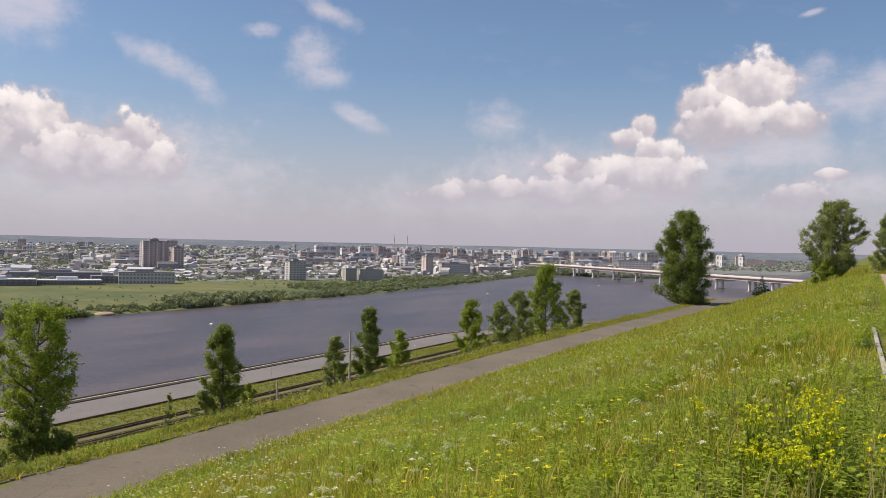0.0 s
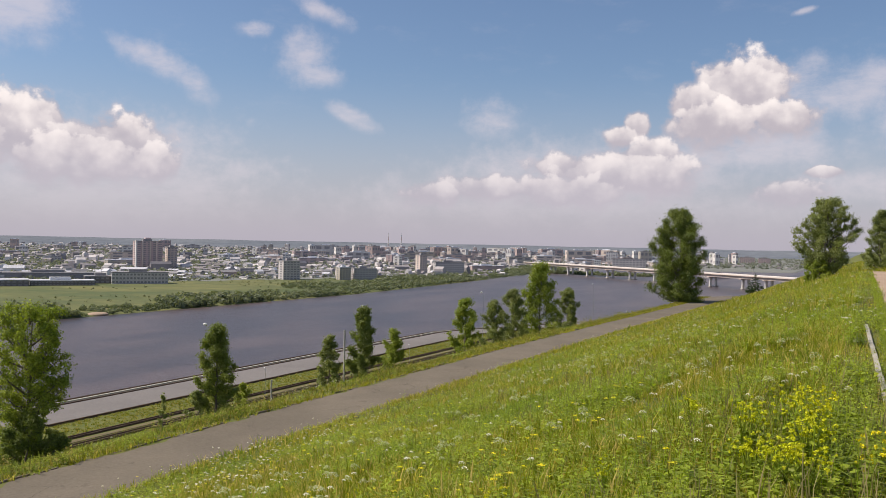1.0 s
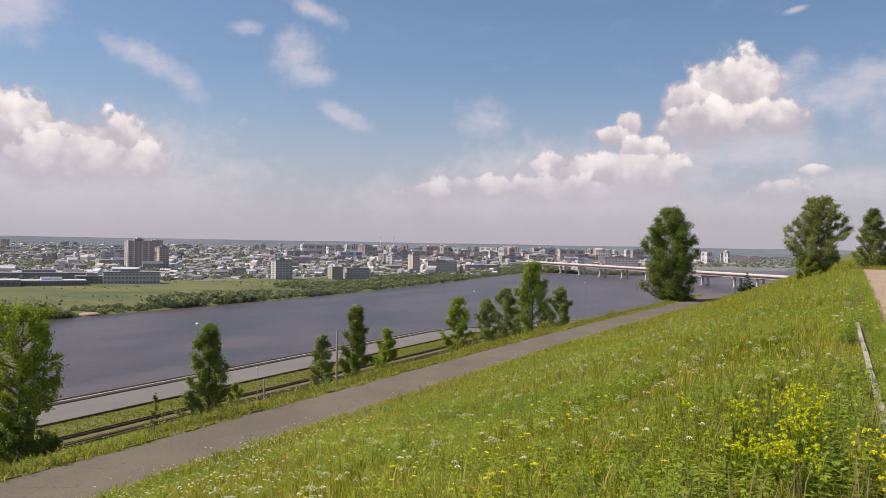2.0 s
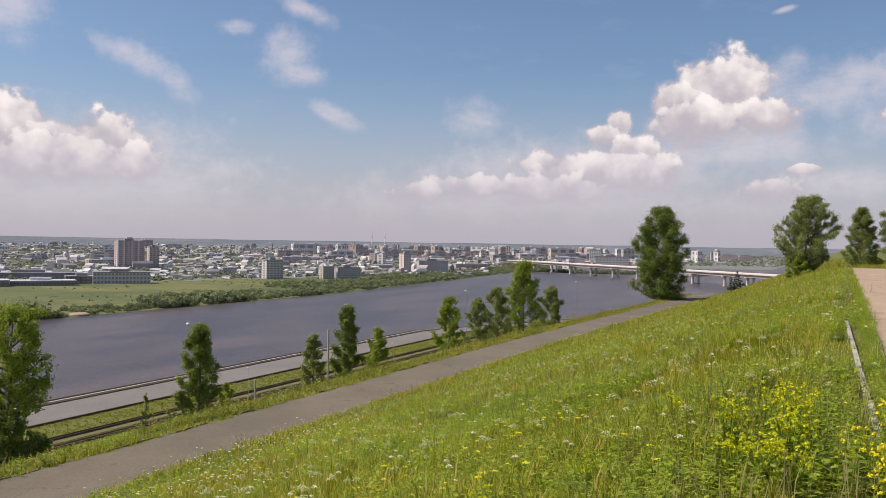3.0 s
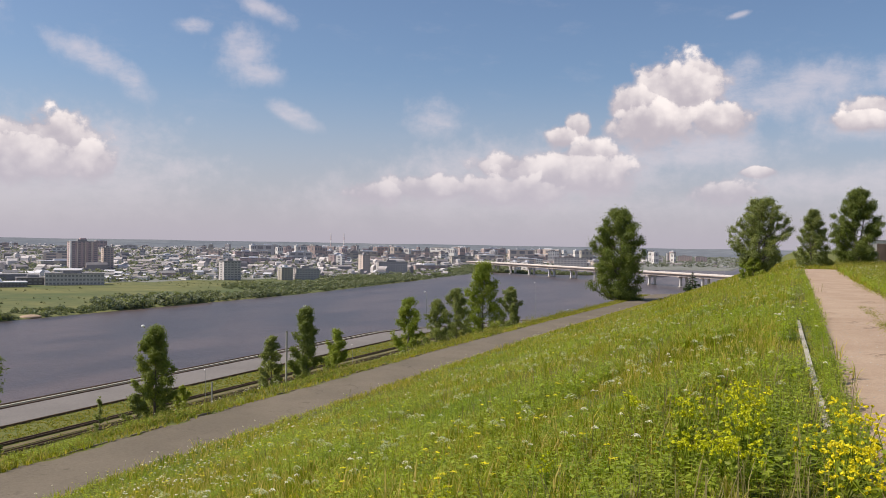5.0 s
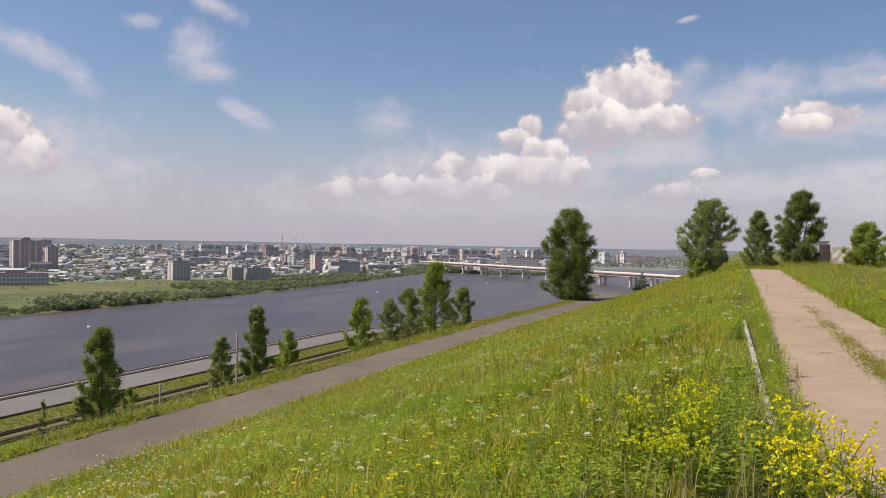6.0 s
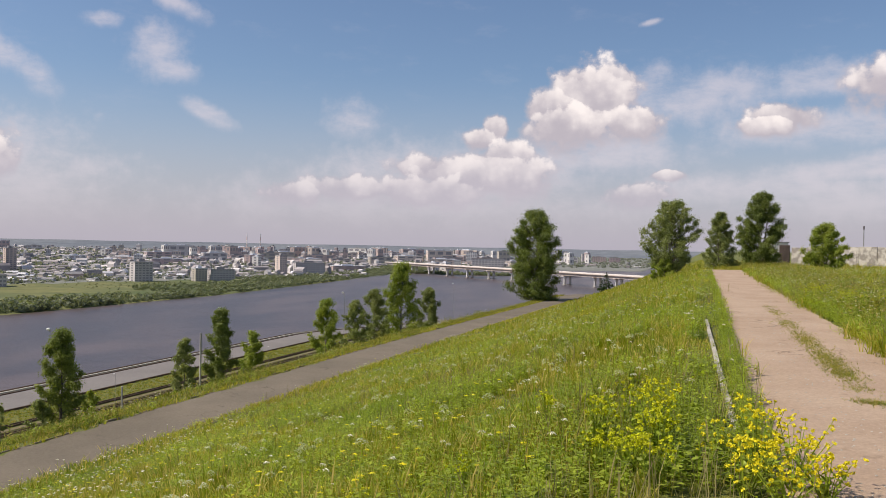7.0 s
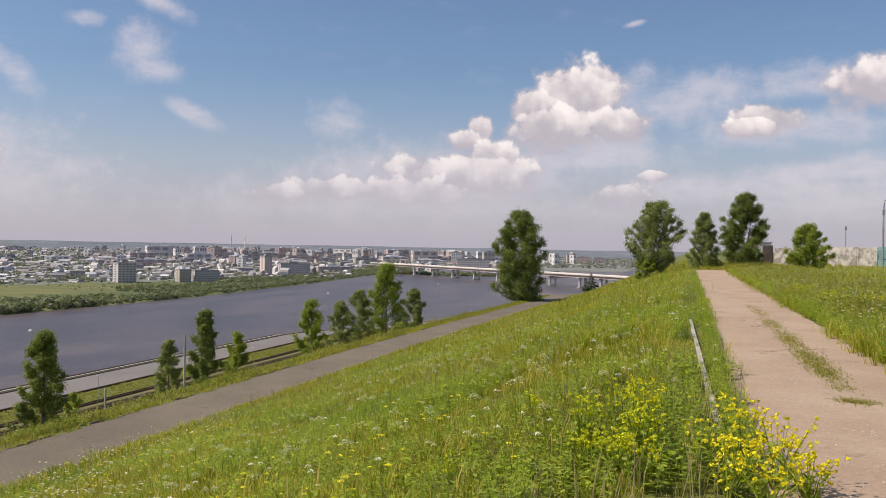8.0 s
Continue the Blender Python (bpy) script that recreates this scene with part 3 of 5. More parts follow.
tree("bush", -32.4, 36.6, 2.25, 2.0, BUSH, M_WILLOW, "low grey-green bush at a poplar's foot", "bush", 15, 1800, 0.1, 22, 0.05, 0.04, limbs=6)
tree("shrub", -33.0, 50.2, 4.25, 2.0, OVAL, M_WILLOW, "pale green upright shrub on the slope", "shrub", 16, 4200, 0.12, 40, 0.05, 0.06)
tree("poplar_tree", -32.0, 53.0, 5.80, 2.6, CONE, M_DARKLEAF, "pointed young poplar on the slope", "tree", 17, 8500, 0.13, 60, 0.04, 0.09)
tree("shrub", -36.0, 64.5, 4.75, 2.5, OVAL, M_BRIGHT, "rounded light green young tree", "tree", 18, 4200, 0.14, 36, 0.18, 0.07)
tree("poplar_tree", -32.0, 70.4, 5.60, 3.25, OVAL, M_BRIGHT, "light green young poplar in a row", "tree", 19, 6000, 0.15, 44, 0.05, 0.09, group="row of young trees")
tree("willow_tree", -34.0, 81.7, 5.65, 3.25, OVAL, M_WILLOW, "grey-green young willow in a row", "tree", 20, 4500, 0.16, 40, 0.05, 0.09, group="row of young trees")
tree("willow_tree", -34.0, 87.2, 6.45, 4.12, OVAL, M_WILLOW, "grey-green willow among the row of trees", "tree", 21, 5500, 0.17, 44, 0.05, 0.1, group="row of young trees")
tree("poplar_tree", -33.0, 92.9, 9.05, 5.75, CONE, M_BRIGHT, "tall poplar standing above its row", "tree", 22, 8000, 0.19, 60, 0.04, 0.13, group="row of young trees")
tree("willow_tree", -34.0, 106.0, 6.15, 3.70, OVAL, M_WILLOW, "spreading young willow at the row's end", "tree", 23, 4500, 0.19, 40, 0.12, 0.1, group="row of young trees")
tree("birch_tree", -24.6, 129.0, 13.9, 9.4, LOBED, M_DARKLEAF, "large dense dark green tree beside the footpath", "tree", 24, 24000, 0.23, 90, 0.01, 0.3, gap=1.0)
fir_tree(-16.2, 149.1, 3.5, 3.5, 25, "small dark fir below the hill's edge")
tree("ash_tree", -3.3, 88.0, 7.6, 6.6, FAN, M_WILLOW, "broad fan-shaped tree on the hilltop", "tree", 26, 17000, 0.15, 80, 0.08, 0.2, stems=3, limbs=30, gap=0.85, group="hilltop trees")
tree("bush", -3.9, 86.5, 2.0, 3.4, BUSH, M_BRIGHT, "green bushes at a tree's foot", "bush", 27, 5000, 0.14, 30, 0.02, 0.06)
tree("ash_tree", 1.35, 98.0, 6.0, 4.4, CONE, M_WILLOW, "paler grey-green tree on the hilltop", "tree", 28, 10000, 0.15, 60, 0.02, 0.14, stems=2, group="hilltop trees")
tree("maple_tree", 5.9, 103.8, 8.4, 6.4, OVAL, M_DARKLEAF, "dense dark green tree on the hilltop", "tree", 29, 18000, 0.17, 75, 0.03, 0.2, stems=2, gap=0.95, group="hilltop trees")
tree("bush", 11.7, 97.3, 4.7, 5.6, OVAL, M_BRIGHT, "large bright green bush before the wall", "bush", 30, 12000, 0.16, 56, 0.0, 0.1, stems=3, gap=1.0)
# Two dark-leaved bushes, added to darken the lower part of the tall poplar.
tree("bush", -31.3, 24.9, 2.9, 3.6, BUSH, M_DARKLEAF, "added dark leafy bush darkening a tall poplar's lower part", "bush", 31, 6000, 0.11, 40, 0.02, 0.06, limbs=10)
tree("bush", -32.0, 26.9, 1.9, 2.2, BUSH, M_DARKLEAF, "added dark low bush darkening a tall poplar's lower part", "bush", 32, 3000, 0.11, 26, 0.02, 0.05, limbs=8)

# ---- the far bank and the town ----


def patches(x, y, scale, seed):
    return np.sin(x * scale + seed) * np.sin(y * scale * 0.8 + seed * 2.1) + 0.6 * np.sin(x * scale * 2.3 - y * scale * 1.1 + seed)



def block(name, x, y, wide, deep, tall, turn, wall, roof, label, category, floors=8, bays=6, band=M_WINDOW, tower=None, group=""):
    """A building with walls, a roof with its parapet, and rows of windows let into its sides."""
    root = new(name)
    root.location = (x, y, float(height(x, y)) - 0.3)
    root.rotation_euler = (0, 0, radians(turn))
    tagged(root, label, category, group)
    bm = box(bmesh.new(), -wide / 2, wide / 2, -deep / 2, deep / 2, 0, tall)
    part("wall", bm, wall, root)
    bm = box(bmesh.new(), -wide / 2 - 0.3, wide / 2 + 0.3, -deep / 2 - 0.3, deep / 2 + 0.3, tall, tall + 0.8)
    box(bm, -wide / 5, wide / 8, -deep / 5, deep / 5, tall + 0.8, tall + 3.2)
    part("roof", bm, roof, root)
    storey = tall / floors
    pane = box(bmesh.new(), -0.5, 0.5, -0.5, 0.5, -0.5, 0.5)
    mesh = bpy.data.meshes.new("window")
    pane.to_mesh(mesh)
    pane.free()
    mesh.materials.append(band)
    count = 0
    for side in (-1, 1):
        for fl in range(floors):
            z = storey * (fl + 0.55)
            for b in range(bays):
                if count >= 150:
                    break
                w = wide / bays
                mesh_part("window", mesh, root, pose(-wide / 2 + w * (b + 0.5), side * deep / 2, z) @ Matrix.Diagonal((w * 0.62, 0.5, storey * 0.5, 1)))
                count += 1
        if side == -1:
            for fl in range(floors):
                z = storey * (fl + 0.55)
                for edge in (-1, 1):
                    mesh_part("window", mesh, root, pose(edge * wide / 2, 0, z) @ Matrix.Diagonal((0.5, deep * 0.3, storey * 0.45, 1)))
    return root


def plain(x, y):
    """The plain's height, with its far rise."""
    s = np.hypot(x, y)
    return np.where(s > 4100, np.interp(s, [4100, 4500, 4850], [-43, -30, -8]), height(x, y))


def towards(x, y):
    """The turn that sets a building's long side square to the hill."""
    return math.degrees(math.atan2(y, x)) - 90


HOUSE_MESHES = {}


def house(x, y, wide, deep, tall, turn, wall, roof):
    """A small house with a ridged roof."""
    if wall.name not in HOUSE_MESHES:
        bm = box(bmesh.new(), -0.5, 0.5, -0.5, 0.5, 0, 1)
        mesh = bpy.data.meshes.new("wall")
        bm.to_mesh(mesh)
        bm.free()
        mesh.materials.append(wall)
        HOUSE_MESHES[wall.name] = mesh
    if roof.name not in HOUSE_MESHES:
        v = np.array([(-0.54, -0.56, 0.97), (0.54, -0.56, 0.97), (0.54, 0.56, 0.97), (-0.54, 0.56, 0.97), (-0.54, 0, 1.35), (0.54, 0, 1.35)])
        HOUSE_MESHES[roof.name] = from_arrays("roof", v, [np.array([(0, 1, 5, 4), (2, 3, 4, 5), (3, 2, 1, 0)]), np.array([(1, 2, 5), (3, 0, 4)])], roof)
    root = new("house")
    root.matrix_basis = pose(x, y, float(height(x, y)) - 0.3, 0, 0, math.degrees(turn))
    tagged(root, "small distant house with a low ridged roof", "house", "houses of the town")
    size = Matrix.Diagonal((wide, deep, tall, 1))
    mesh_part("wall", HOUSE_MESHES[wall.name], root, size)
    mesh_part("roof", HOUSE_MESHES[roof.name], root, size)


def town():
    def at(az, s):
        return -s * math.sin(radians(az)), s * math.cos(radians(az))

    # named blocks: bearing, distance, width, depth, height, extra turn
    for kind, az, s, wide, deep, tall, extra, wall, roof, label, floors, bays in (
        ("tower_block", 44.75, 1230, 34, 22, 38, 12, M_REDBRICK, M_ROOF, "dusky red tower block, its sunlit edge put in white", 14, 5),
        ("tower_block", 43.35, 1250, 13, 16, 30, 12, M_TAN, M_ROOF, "tan tower block beside a red one", 12, 3),
        ("office_block", 36.0, 975, 19, 16, 20.5, 20, M_GREYWALL, M_ROOF, "grey office block with a lighter side", 8, 5),
        ("office_block", 32.5, 985, 13, 14, 14, 18, M_BEIGE, M_LIGHTROOF, "low beige block by the far bank", 6, 4),
        ("office_block", 31.2, 1000, 27, 16, 12.5, 18, M_GREYWALL, M_ROOF, "low grey block by the far bank", 5, 8),
        ("tower_block", 27.4, 1205, 11, 15, 26, 25, M_TAN, M_ROOF, "slender brown tower block", 10, 3),
        ("office_block", 25.6, 1230, 42, 15, 16, 15, M_GREYWALL, M_ROOF, "long grey block beside a tower", 6, 12),
        ("factory_hall", 13.9, 1800, 66, 30, 18, 0, M_GREYWALL, M_DARKROOF, "large grey factory hall behind the bridge", 4, 10),
        ("factory_hall", 45.2, 868, 50, 18, 10.5, 4, M_GREYWALL, M_ROOF, "long low tan factory building", 3, 16),
        ("warehouse", 49.6, 838, 52, 20, 4.2, 4, M_DARKROOF, M_LIGHTROOF, "long warehouse with a bright metal roof", 2, 18),
        ("warehouse", 53.6, 830, 62, 22, 5.2, 0, M_DARKROOF, M_LIGHTROOF, "long warehouse with a bright metal roof", 2, 14),
        ("warehouse", 47.4, 872, 30, 16, 6.5, 6, M_DARKROOF, M_ROOF, "dark grey shed between factory buildings", 2, 7),
        ("factory_hall", 50.2, 925, 90, 24, 7.5, 2, M_ROOF, M_ROOF, "long grey factory hall behind a warehouse", 3, 18),
        ("warehouse", 8.6, 2640, 44, 20, 11, 0, M_WHITEWALL, M_LIGHTROOF, "long white hall beyond the bridge", 2, 8),
        ("tower_block", 7.6, 2700, 19, 16, 25, 10, M_GREYWALL, M_ROOF, "grey block of flats beyond the bridge", 8, 4),
        ("apartment_block", 6.7, 2760, 42, 14, 17, 0, M_PINK, M_ROOF, "pinkish row of flats beyond the bridge", 5, 8),
        ("apartment_block", 5.7, 2780, 34, 14, 15, 4, M_REDBRICK, M_ROOF, "pinkish row of flats beyond the bridge", 5, 7),
        ("apartment_block", 15.0, 2050, 26, 14, 30, 0, M_WHITEWALL, M_ROOF, "white tall flats behind a factory hall", 9, 5),
        ("warehouse", 16.2, 1900, 34, 16, 12, 0, M_WHITEWALL, M_LIGHTROOF, "white hall beside a factory", 3, 8),
        ("warehouse", 38.6, 1060, 50, 16, 6, 8, M_BEIGE, M_ROOF, "low pale shed by the meadow", 2, 10),
    ):
        x, y = at(az, s)
        made = block(kind, x, y, wide, deep, tall, towards(x, y) + extra, wall, roof, label, kind.replace("_", " "), floors, bays)
        if kind == "tower_block" and wide > 30:
            # A white strip puts the sunlit narrow left face into colour.
            part("edge_strip", box(bmesh.new(), -wide / 2 - 0.6, -wide / 2 + 1.2, -deep / 2 - 0.9, -deep / 2 + 4, 0, tall + 1), M_WHITEWALL, made)
            for q in (-9, 1, 9):
                part("pilaster", box(bmesh.new(), q - 0.9, q + 0.9, -deep / 2 - 1.0, -deep / 2 + 0.2, 0, tall + 0.5), M_TAN, made)
            part("crest", box(bmesh.new(), -4, 3, -4, 4, tall + 0.8, tall + 5.0, 0.2), M_REDBRICK, made)
    for az, s in ((29.6, 3000), (28.75, 3050)):
        x, y = at(az, s)
        stack = new("chimney")
        stack.location = (x, y, float(height(x, y)) - 0.5)
        tagged(stack, "tall thin striped factory chimney far off", "chimney", "factory chimneys")
        for k in range(6):
            part("ring", tube(bmesh.new(), [(0, 0, k * 12.0), (0, 0, k * 12.0 + 12.0)], [2.6 - k * 0.25, 2.35 - k * 0.25], 10), M_WHITEWALL if k % 2 else M_REDBRICK, stack)
    rng = np.random.default_rng(77)
    walls = (M_WHITEWALL, M_TAN, M_GREYWALL, M_BEIGE, M_PINK, M_WHITEWALL, M_REDBRICK, M_PINK)
    # taller flats in groups across the town
    for k in range(245):
        if k < 34:
            az, s = rng.uniform(7, 22), rng.uniform(2400, 3500)
        elif k < 60:
            az, s = rng.uniform(22, 34), rng.uniform(2300, 3600)
        elif k < 130:
            az, s = rng.uniform(8, 54), rng.uniform(1350, 3800)
        else:
            az, s = rng.uniform(8, 38), rng.uniform(1800, 3300)
        x, y = at(az, s)
        tall = rng.choice([9, 14, 18, 26, 30]) * (1.0 if s > 2200 else 0.6)
        wide = rng.uniform(10, 18) if tall > 16 and k % 3 else rng.uniform(30, 75)
        wall = walls[rng.integers(len(walls))]
        block("apartment_block", x, y, wide, 13, tall, towards(x, y) + rng.choice([0, 25, -30, 60]), wall, (M_ROOF, M_LIGHTROOF)[k % 2], "distant pale apartment block among trees", "apartment block", 2 if s > 1800 else 4, 3, group="distant flats")
    # the joined rest of the town
    count = 6500
    az = rng.uniform(3, 62, count)
    s = 800 + 3500 * rng.uniform(0, 1, count) ** 1.15
    keep = ((az > 9.5) | ((rng.uniform(0, 1, count) < 0.12) & (s < 2600))) & (s > 25 + town_edge(-np.sin(np.radians(az)), np.cos(np.radians(az)))) & ~((az < 22) & (s < 1650 + (22 - az) * 20))
    az, s = np.radians(az[keep]), s[keep]
    x, y = -s * np.sin(az), s * np.cos(az)
    w, d = rng.uniform(5, 17, len(x)) + 14 * (rng.uniform(0, 1, len(x)) > 0.9), rng.uniform(5, 9, len(x))
    h = rng.choice([2.2, 3, 4, 6, 9], len(x), p=[0.34, 0.32, 0.2, 0.1, 0.04])
    turn = rng.uniform(0, math.pi, len(x))
    order = np.argsort(x * x + y * y)
    x, y, w, d, h, turn = (q[order] for q in (x, y, w, d, h, turn))
    walls = (M_WHITEWALL, M_GREYWALL, M_BEIGE, M_PINK, M_GREYWALL)
    for k in range(280):
        house(x[k], y[k], w[k], d[k], min(h[k], 8.0), turn[k], walls[k % 5], (M_ROOF, M_LIGHTROOF, M_ROOF)[k % 3])
    x, y, w, d, h, turn = (q[280:] for q in (x, y, w, d, h, turn))
    cube = np.array([(i, j, k) for k in (0, 1) for i, j in ((-0.5, -0.5), (0.5, -0.5), (0.5, 0.5), (-0.5, 0.5))], float)
    ridge = np.concatenate([cube, [(-0.5, 0, 1.35), (0.5, 0, 1.35)]])
    v = ridge[None] * np.stack([w, d, h], 1)[:, None]
    c, sn = np.cos(turn)[:, None], np.sin(turn)[:, None]
    v = np.stack([v[..., 0] * c - v[..., 1] * sn + x[:, None], v[..., 0] * sn + v[..., 1] * c + y[:, None], v[..., 2] + (plain(x, y) - 0.3)[:, None]], 2)
    shift = (np.arange(len(x)) * 10)[:, None, None]
    quads = np.array([(0, 1, 5, 4), (2, 3, 7, 6), (4, 5, 9, 8), (6, 7, 8, 9)])
    pents = np.array([(1, 2, 6, 9, 5), (3, 0, 4, 8, 7)])
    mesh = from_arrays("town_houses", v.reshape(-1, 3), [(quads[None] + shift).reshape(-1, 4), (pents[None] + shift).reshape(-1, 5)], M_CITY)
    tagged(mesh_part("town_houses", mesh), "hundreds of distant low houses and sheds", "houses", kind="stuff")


town()


def clump_template(seed, count=26, low=0.3, high=0.5):
    """A lumpy bush of facets."""
    rng = np.random.default_rng(seed)
    v, f = [], []
    for k in range(count):
        way = rng.normal(0, 1, 3)
        way /= np.linalg.norm(way)
        c = way * (0.75, 0.75, 0.5) + (0, 0, 0.5)
        u = np.cross(way, rng.normal(0, 1, 3))
        u /= np.linalg.norm(u)
        w = np.cross(way, u)
        i = len(v)
        r = rng.uniform(low, high)
        v += [c - u * r, c + w * r * 0.8, c + u * r, c - w * r * 0.8 + way * 0.15]
        f.append((i, i + 1, i + 2, i + 3))
    return np.array(v), [np.array(f)]


def woods():
    rng = np.random.default_rng(5)
    clump, small = clump_template(3, 56, 0.16, 0.3), clump_template(4, 13)
    # willows along the far bank, thicker in places
    y = rng.uniform(250, 1650, 3300)
    edge = 400 + 0.1 * np.clip(y - 650, 0, 1000)
    thick = 14 + 26 * smooth(-y, -470, -330) + 34 * (np.sin(y * 0.021) * np.sin(y * 0.0083 + 1) > 0.1) + 60 * smooth(y, 560, 720)
    d = edge + rng.uniform(0, 1, len(y)) ** 1.3 * thick
    grove = (y < 352) | ((y > 432) & (y < 525))
    bare = (y > 361) & (y < 373)
    size = rng.uniform(1.4, 3.6, len(y)) * np.where(grove, 1.55, np.where(y < 432, 0.75, 1.0))
    d, y, size = d[~bare], y[~bare], size[~bare]
    p = np.stack([-d, y, height(-d, y) - 0.5], 1)
    tagged(scattered("bank_willows", clump, p, size, M_BANKWOOD, rng, 0.1, squash=0.3), "grey-green willow thickets along the far bank", "bushes", kind="stuff")
    sand = bmesh.new()
    bmesh.ops.create_icosphere(sand, subdivisions=3, radius=1.0, matrix=Matrix.Diagonal((5.0, 7.0, 1.5, 1)))
    shoal = tagged(part("sandbank", sand, M_PATH), "small bare sandy spot on the far bank", "sandbank", kind="structure")
    shoal.location = (-402, 367, -44.3)
    # scrub over the flood meadow
    y = rng.uniform(330, 950, 1100)
    d = 430 + rng.uniform(0, 1, 1100) ** 1.6 * 260
    ok = (patches(-d, y, 0.02, 2.0) > 0.3) | ((d > 640) & (y > 500)) | (y > 640)
    d, y = d[ok], y[ok]
    p = np.stack([-d, y, height(-d, y) - 0.4], 1)
    tagged(scattered("meadow_scrub", small, p, rng.uniform(0.5, 1.5, len(y)), M_SCRUB, rng, 0.1, squash=0.3), "scrub scattered over the flood meadow", "bushes", kind="stuff")
    # trees through the town
    count = 17500
    az, s = np.radians(np.where(np.arange(count) < 13500, rng.uniform(2, 62, count), rng.uniform(38, 62, count))), 830 + 3270 * rng.uniform(0, 1, count) ** 1.15
    x, y = -s * np.sin(az), s * np.cos(az)
    keep = (s > 10 + town_edge(-np.sin(az), np.cos(az))) & ~((np.degrees(az) < 22) & (s < 1650 + (22 - np.degrees(az)) * 20))
    x, y = x[keep], y[keep]
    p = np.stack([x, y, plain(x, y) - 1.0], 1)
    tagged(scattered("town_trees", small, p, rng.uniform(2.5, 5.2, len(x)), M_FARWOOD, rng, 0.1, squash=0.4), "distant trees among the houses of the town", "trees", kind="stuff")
    # wooded islet before the bridge
    count = 260
    a, r = rng.uniform(0, math.tau, count), rng.uniform(0, 1, count) ** 0.5
    x, y = -385 + 95 * r * np.cos(a), 1345 + 36 * r * np.sin(a)
    p = np.stack([x, y, np.full(count, WATER_Z - 0.6)], 1)
    tagged(scattered("islet_willows", clump, p, rng.uniform(2.5, 5.0, count), M_BANKWOOD, rng, 0.1, squash=0.3), "low wooded islet in the river", "bushes", kind="stuff")
    # the wooded plain rising to the horizon, haze blue mixed into its base colour
    rows = []
    az = np.radians(np.linspace(-70, 110, 400))
    for s, z in ((4100, -43), (4500, -30), (4850, -8.0)):
        rise = z + (0.8 * np.sin(az * 37) + 0.5 * np.sin(az * 91 + 1) + rng.normal(0, 0.2, len(az))) * (z > -40)
        rows.append(np.stack([-s * np.sin(az), s * np.cos(az), rise], 1))
    k = len(az)
    i = np.concatenate([np.arange(k - 1) + k * r for r in (0, 1)])
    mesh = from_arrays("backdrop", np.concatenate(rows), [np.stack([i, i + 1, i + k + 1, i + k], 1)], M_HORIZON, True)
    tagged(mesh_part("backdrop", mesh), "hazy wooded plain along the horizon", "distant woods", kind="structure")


woods()


def bridge():
    a, b = Vector((-78, 997)), Vector((-361, 1259))
    way = (b - a).normalized()
    start, length = a - way * 200, (b - a).length + 420
    root = new("bridge")
    root.location = (start.x, start.y, -29.3)
    root.rotation_euler = (0, 0, math.atan2(way.y, way.x))
    tagged(root, "long pale concrete girder bridge across the river", "bridge")
    part("deck", box(bmesh.new(), 0, length, -10, 10, -0.6, 0.2), M_TAN, root)
    for side in (-6.5, 6.5):
        bm = box(bmesh.new(), 0, length, side - 0.4, side + 0.4, -2.5, -0.6)
        box(bm, 0, length, side - 1.6, side + 1.6, -3.5, -2.5)
        part("girder", bm, M_TAN, root)
    for side in (-9.7, 9.7):
        part("railing", box(bmesh.new(), 0, length, side - 0.15, side + 0.15, 0.2, 0.9), M_WHITEWALL, root)
    for q in (224, *range(261, 780, 57)):
        bm = box(bmesh.new(), q - 0.9, q + 0.9, -5.6, -2.6, -15.2, -4.4, 0.2)
        box(bm, q - 0.9, q + 0.9, 2.6, 5.6, -15.2, -4.4, 0.2)
        pier = part("pier", bm, M_WHITEWALL, root)
        part("pier_cap", box(bmesh.new(), q - 1.3, q + 1.3, -8.5, 8.5, -4.5, -3.5, 0.15), M_TAN, pier)
        part("footing", box(bmesh.new(), q - 2.0, q + 2.0, -6.6, 6.6, -17, -14.7, 0.2), M_BEIGE, pier)
    for k in range(14):
        q = 40 + k * 55
        part("lamp_post", tube(bmesh.new(), [(q, -9.4, 0.2), (q, -9.4, 8), (q, -8, 9)], [0.14, 0.1, 0.08], 5), M_METAL, root)


bridge()

# ---- lamps, poles, wall and kerbs ----


def lamp_post(x, y, head_z, label, arm=0.35):
    ground = float(height(x, y)) - 0.2
    root = new("street_lamp")
    root.location = (x, y, ground)
    tagged(root, label, "street lamp")
    tall = head_z - ground
    part("pole", tube(bmesh.new(), [(0, 0, 0), (0, 0, tall * 0.5), (0, 0, tall - 0.3)], [0.07, 0.05, 0.035], 8), M_METAL, root)
    holder = part("arm", tube(bmesh.new(), [(0, 0, tall - 0.35), (-arm * 0.4, 0, tall - 0.05), (-arm, 0, tall)], [0.035, 0.03, 0.03], 6), M_METAL, root)
    bm = bmesh.new()
    bmesh.ops.create_icosphere(bm, subdivisions=2, radius=0.16, matrix=pose(-arm, 0, tall) @ Matrix.Diagonal((1.25, 1.0, 0.85, 1)))
    part("lamp_head", bm, M_LAMPWHITE, holder, "white lamp head")


for x, y, z in ((-60, 68.9, -7.0), (-60, 99.5, -6.9), (-60, 139.5, -6.8), (-60, 207.9, -7.7), (-60, 242.3, -16.6)):
    lamp_post(x, y, z, "slender street lamp on the lower slope")
for y, z in ((189.7, -33.0), (271.9, -34.7)):
    lamp_post(-145, y, z, "street lamp beside the tram tracks")


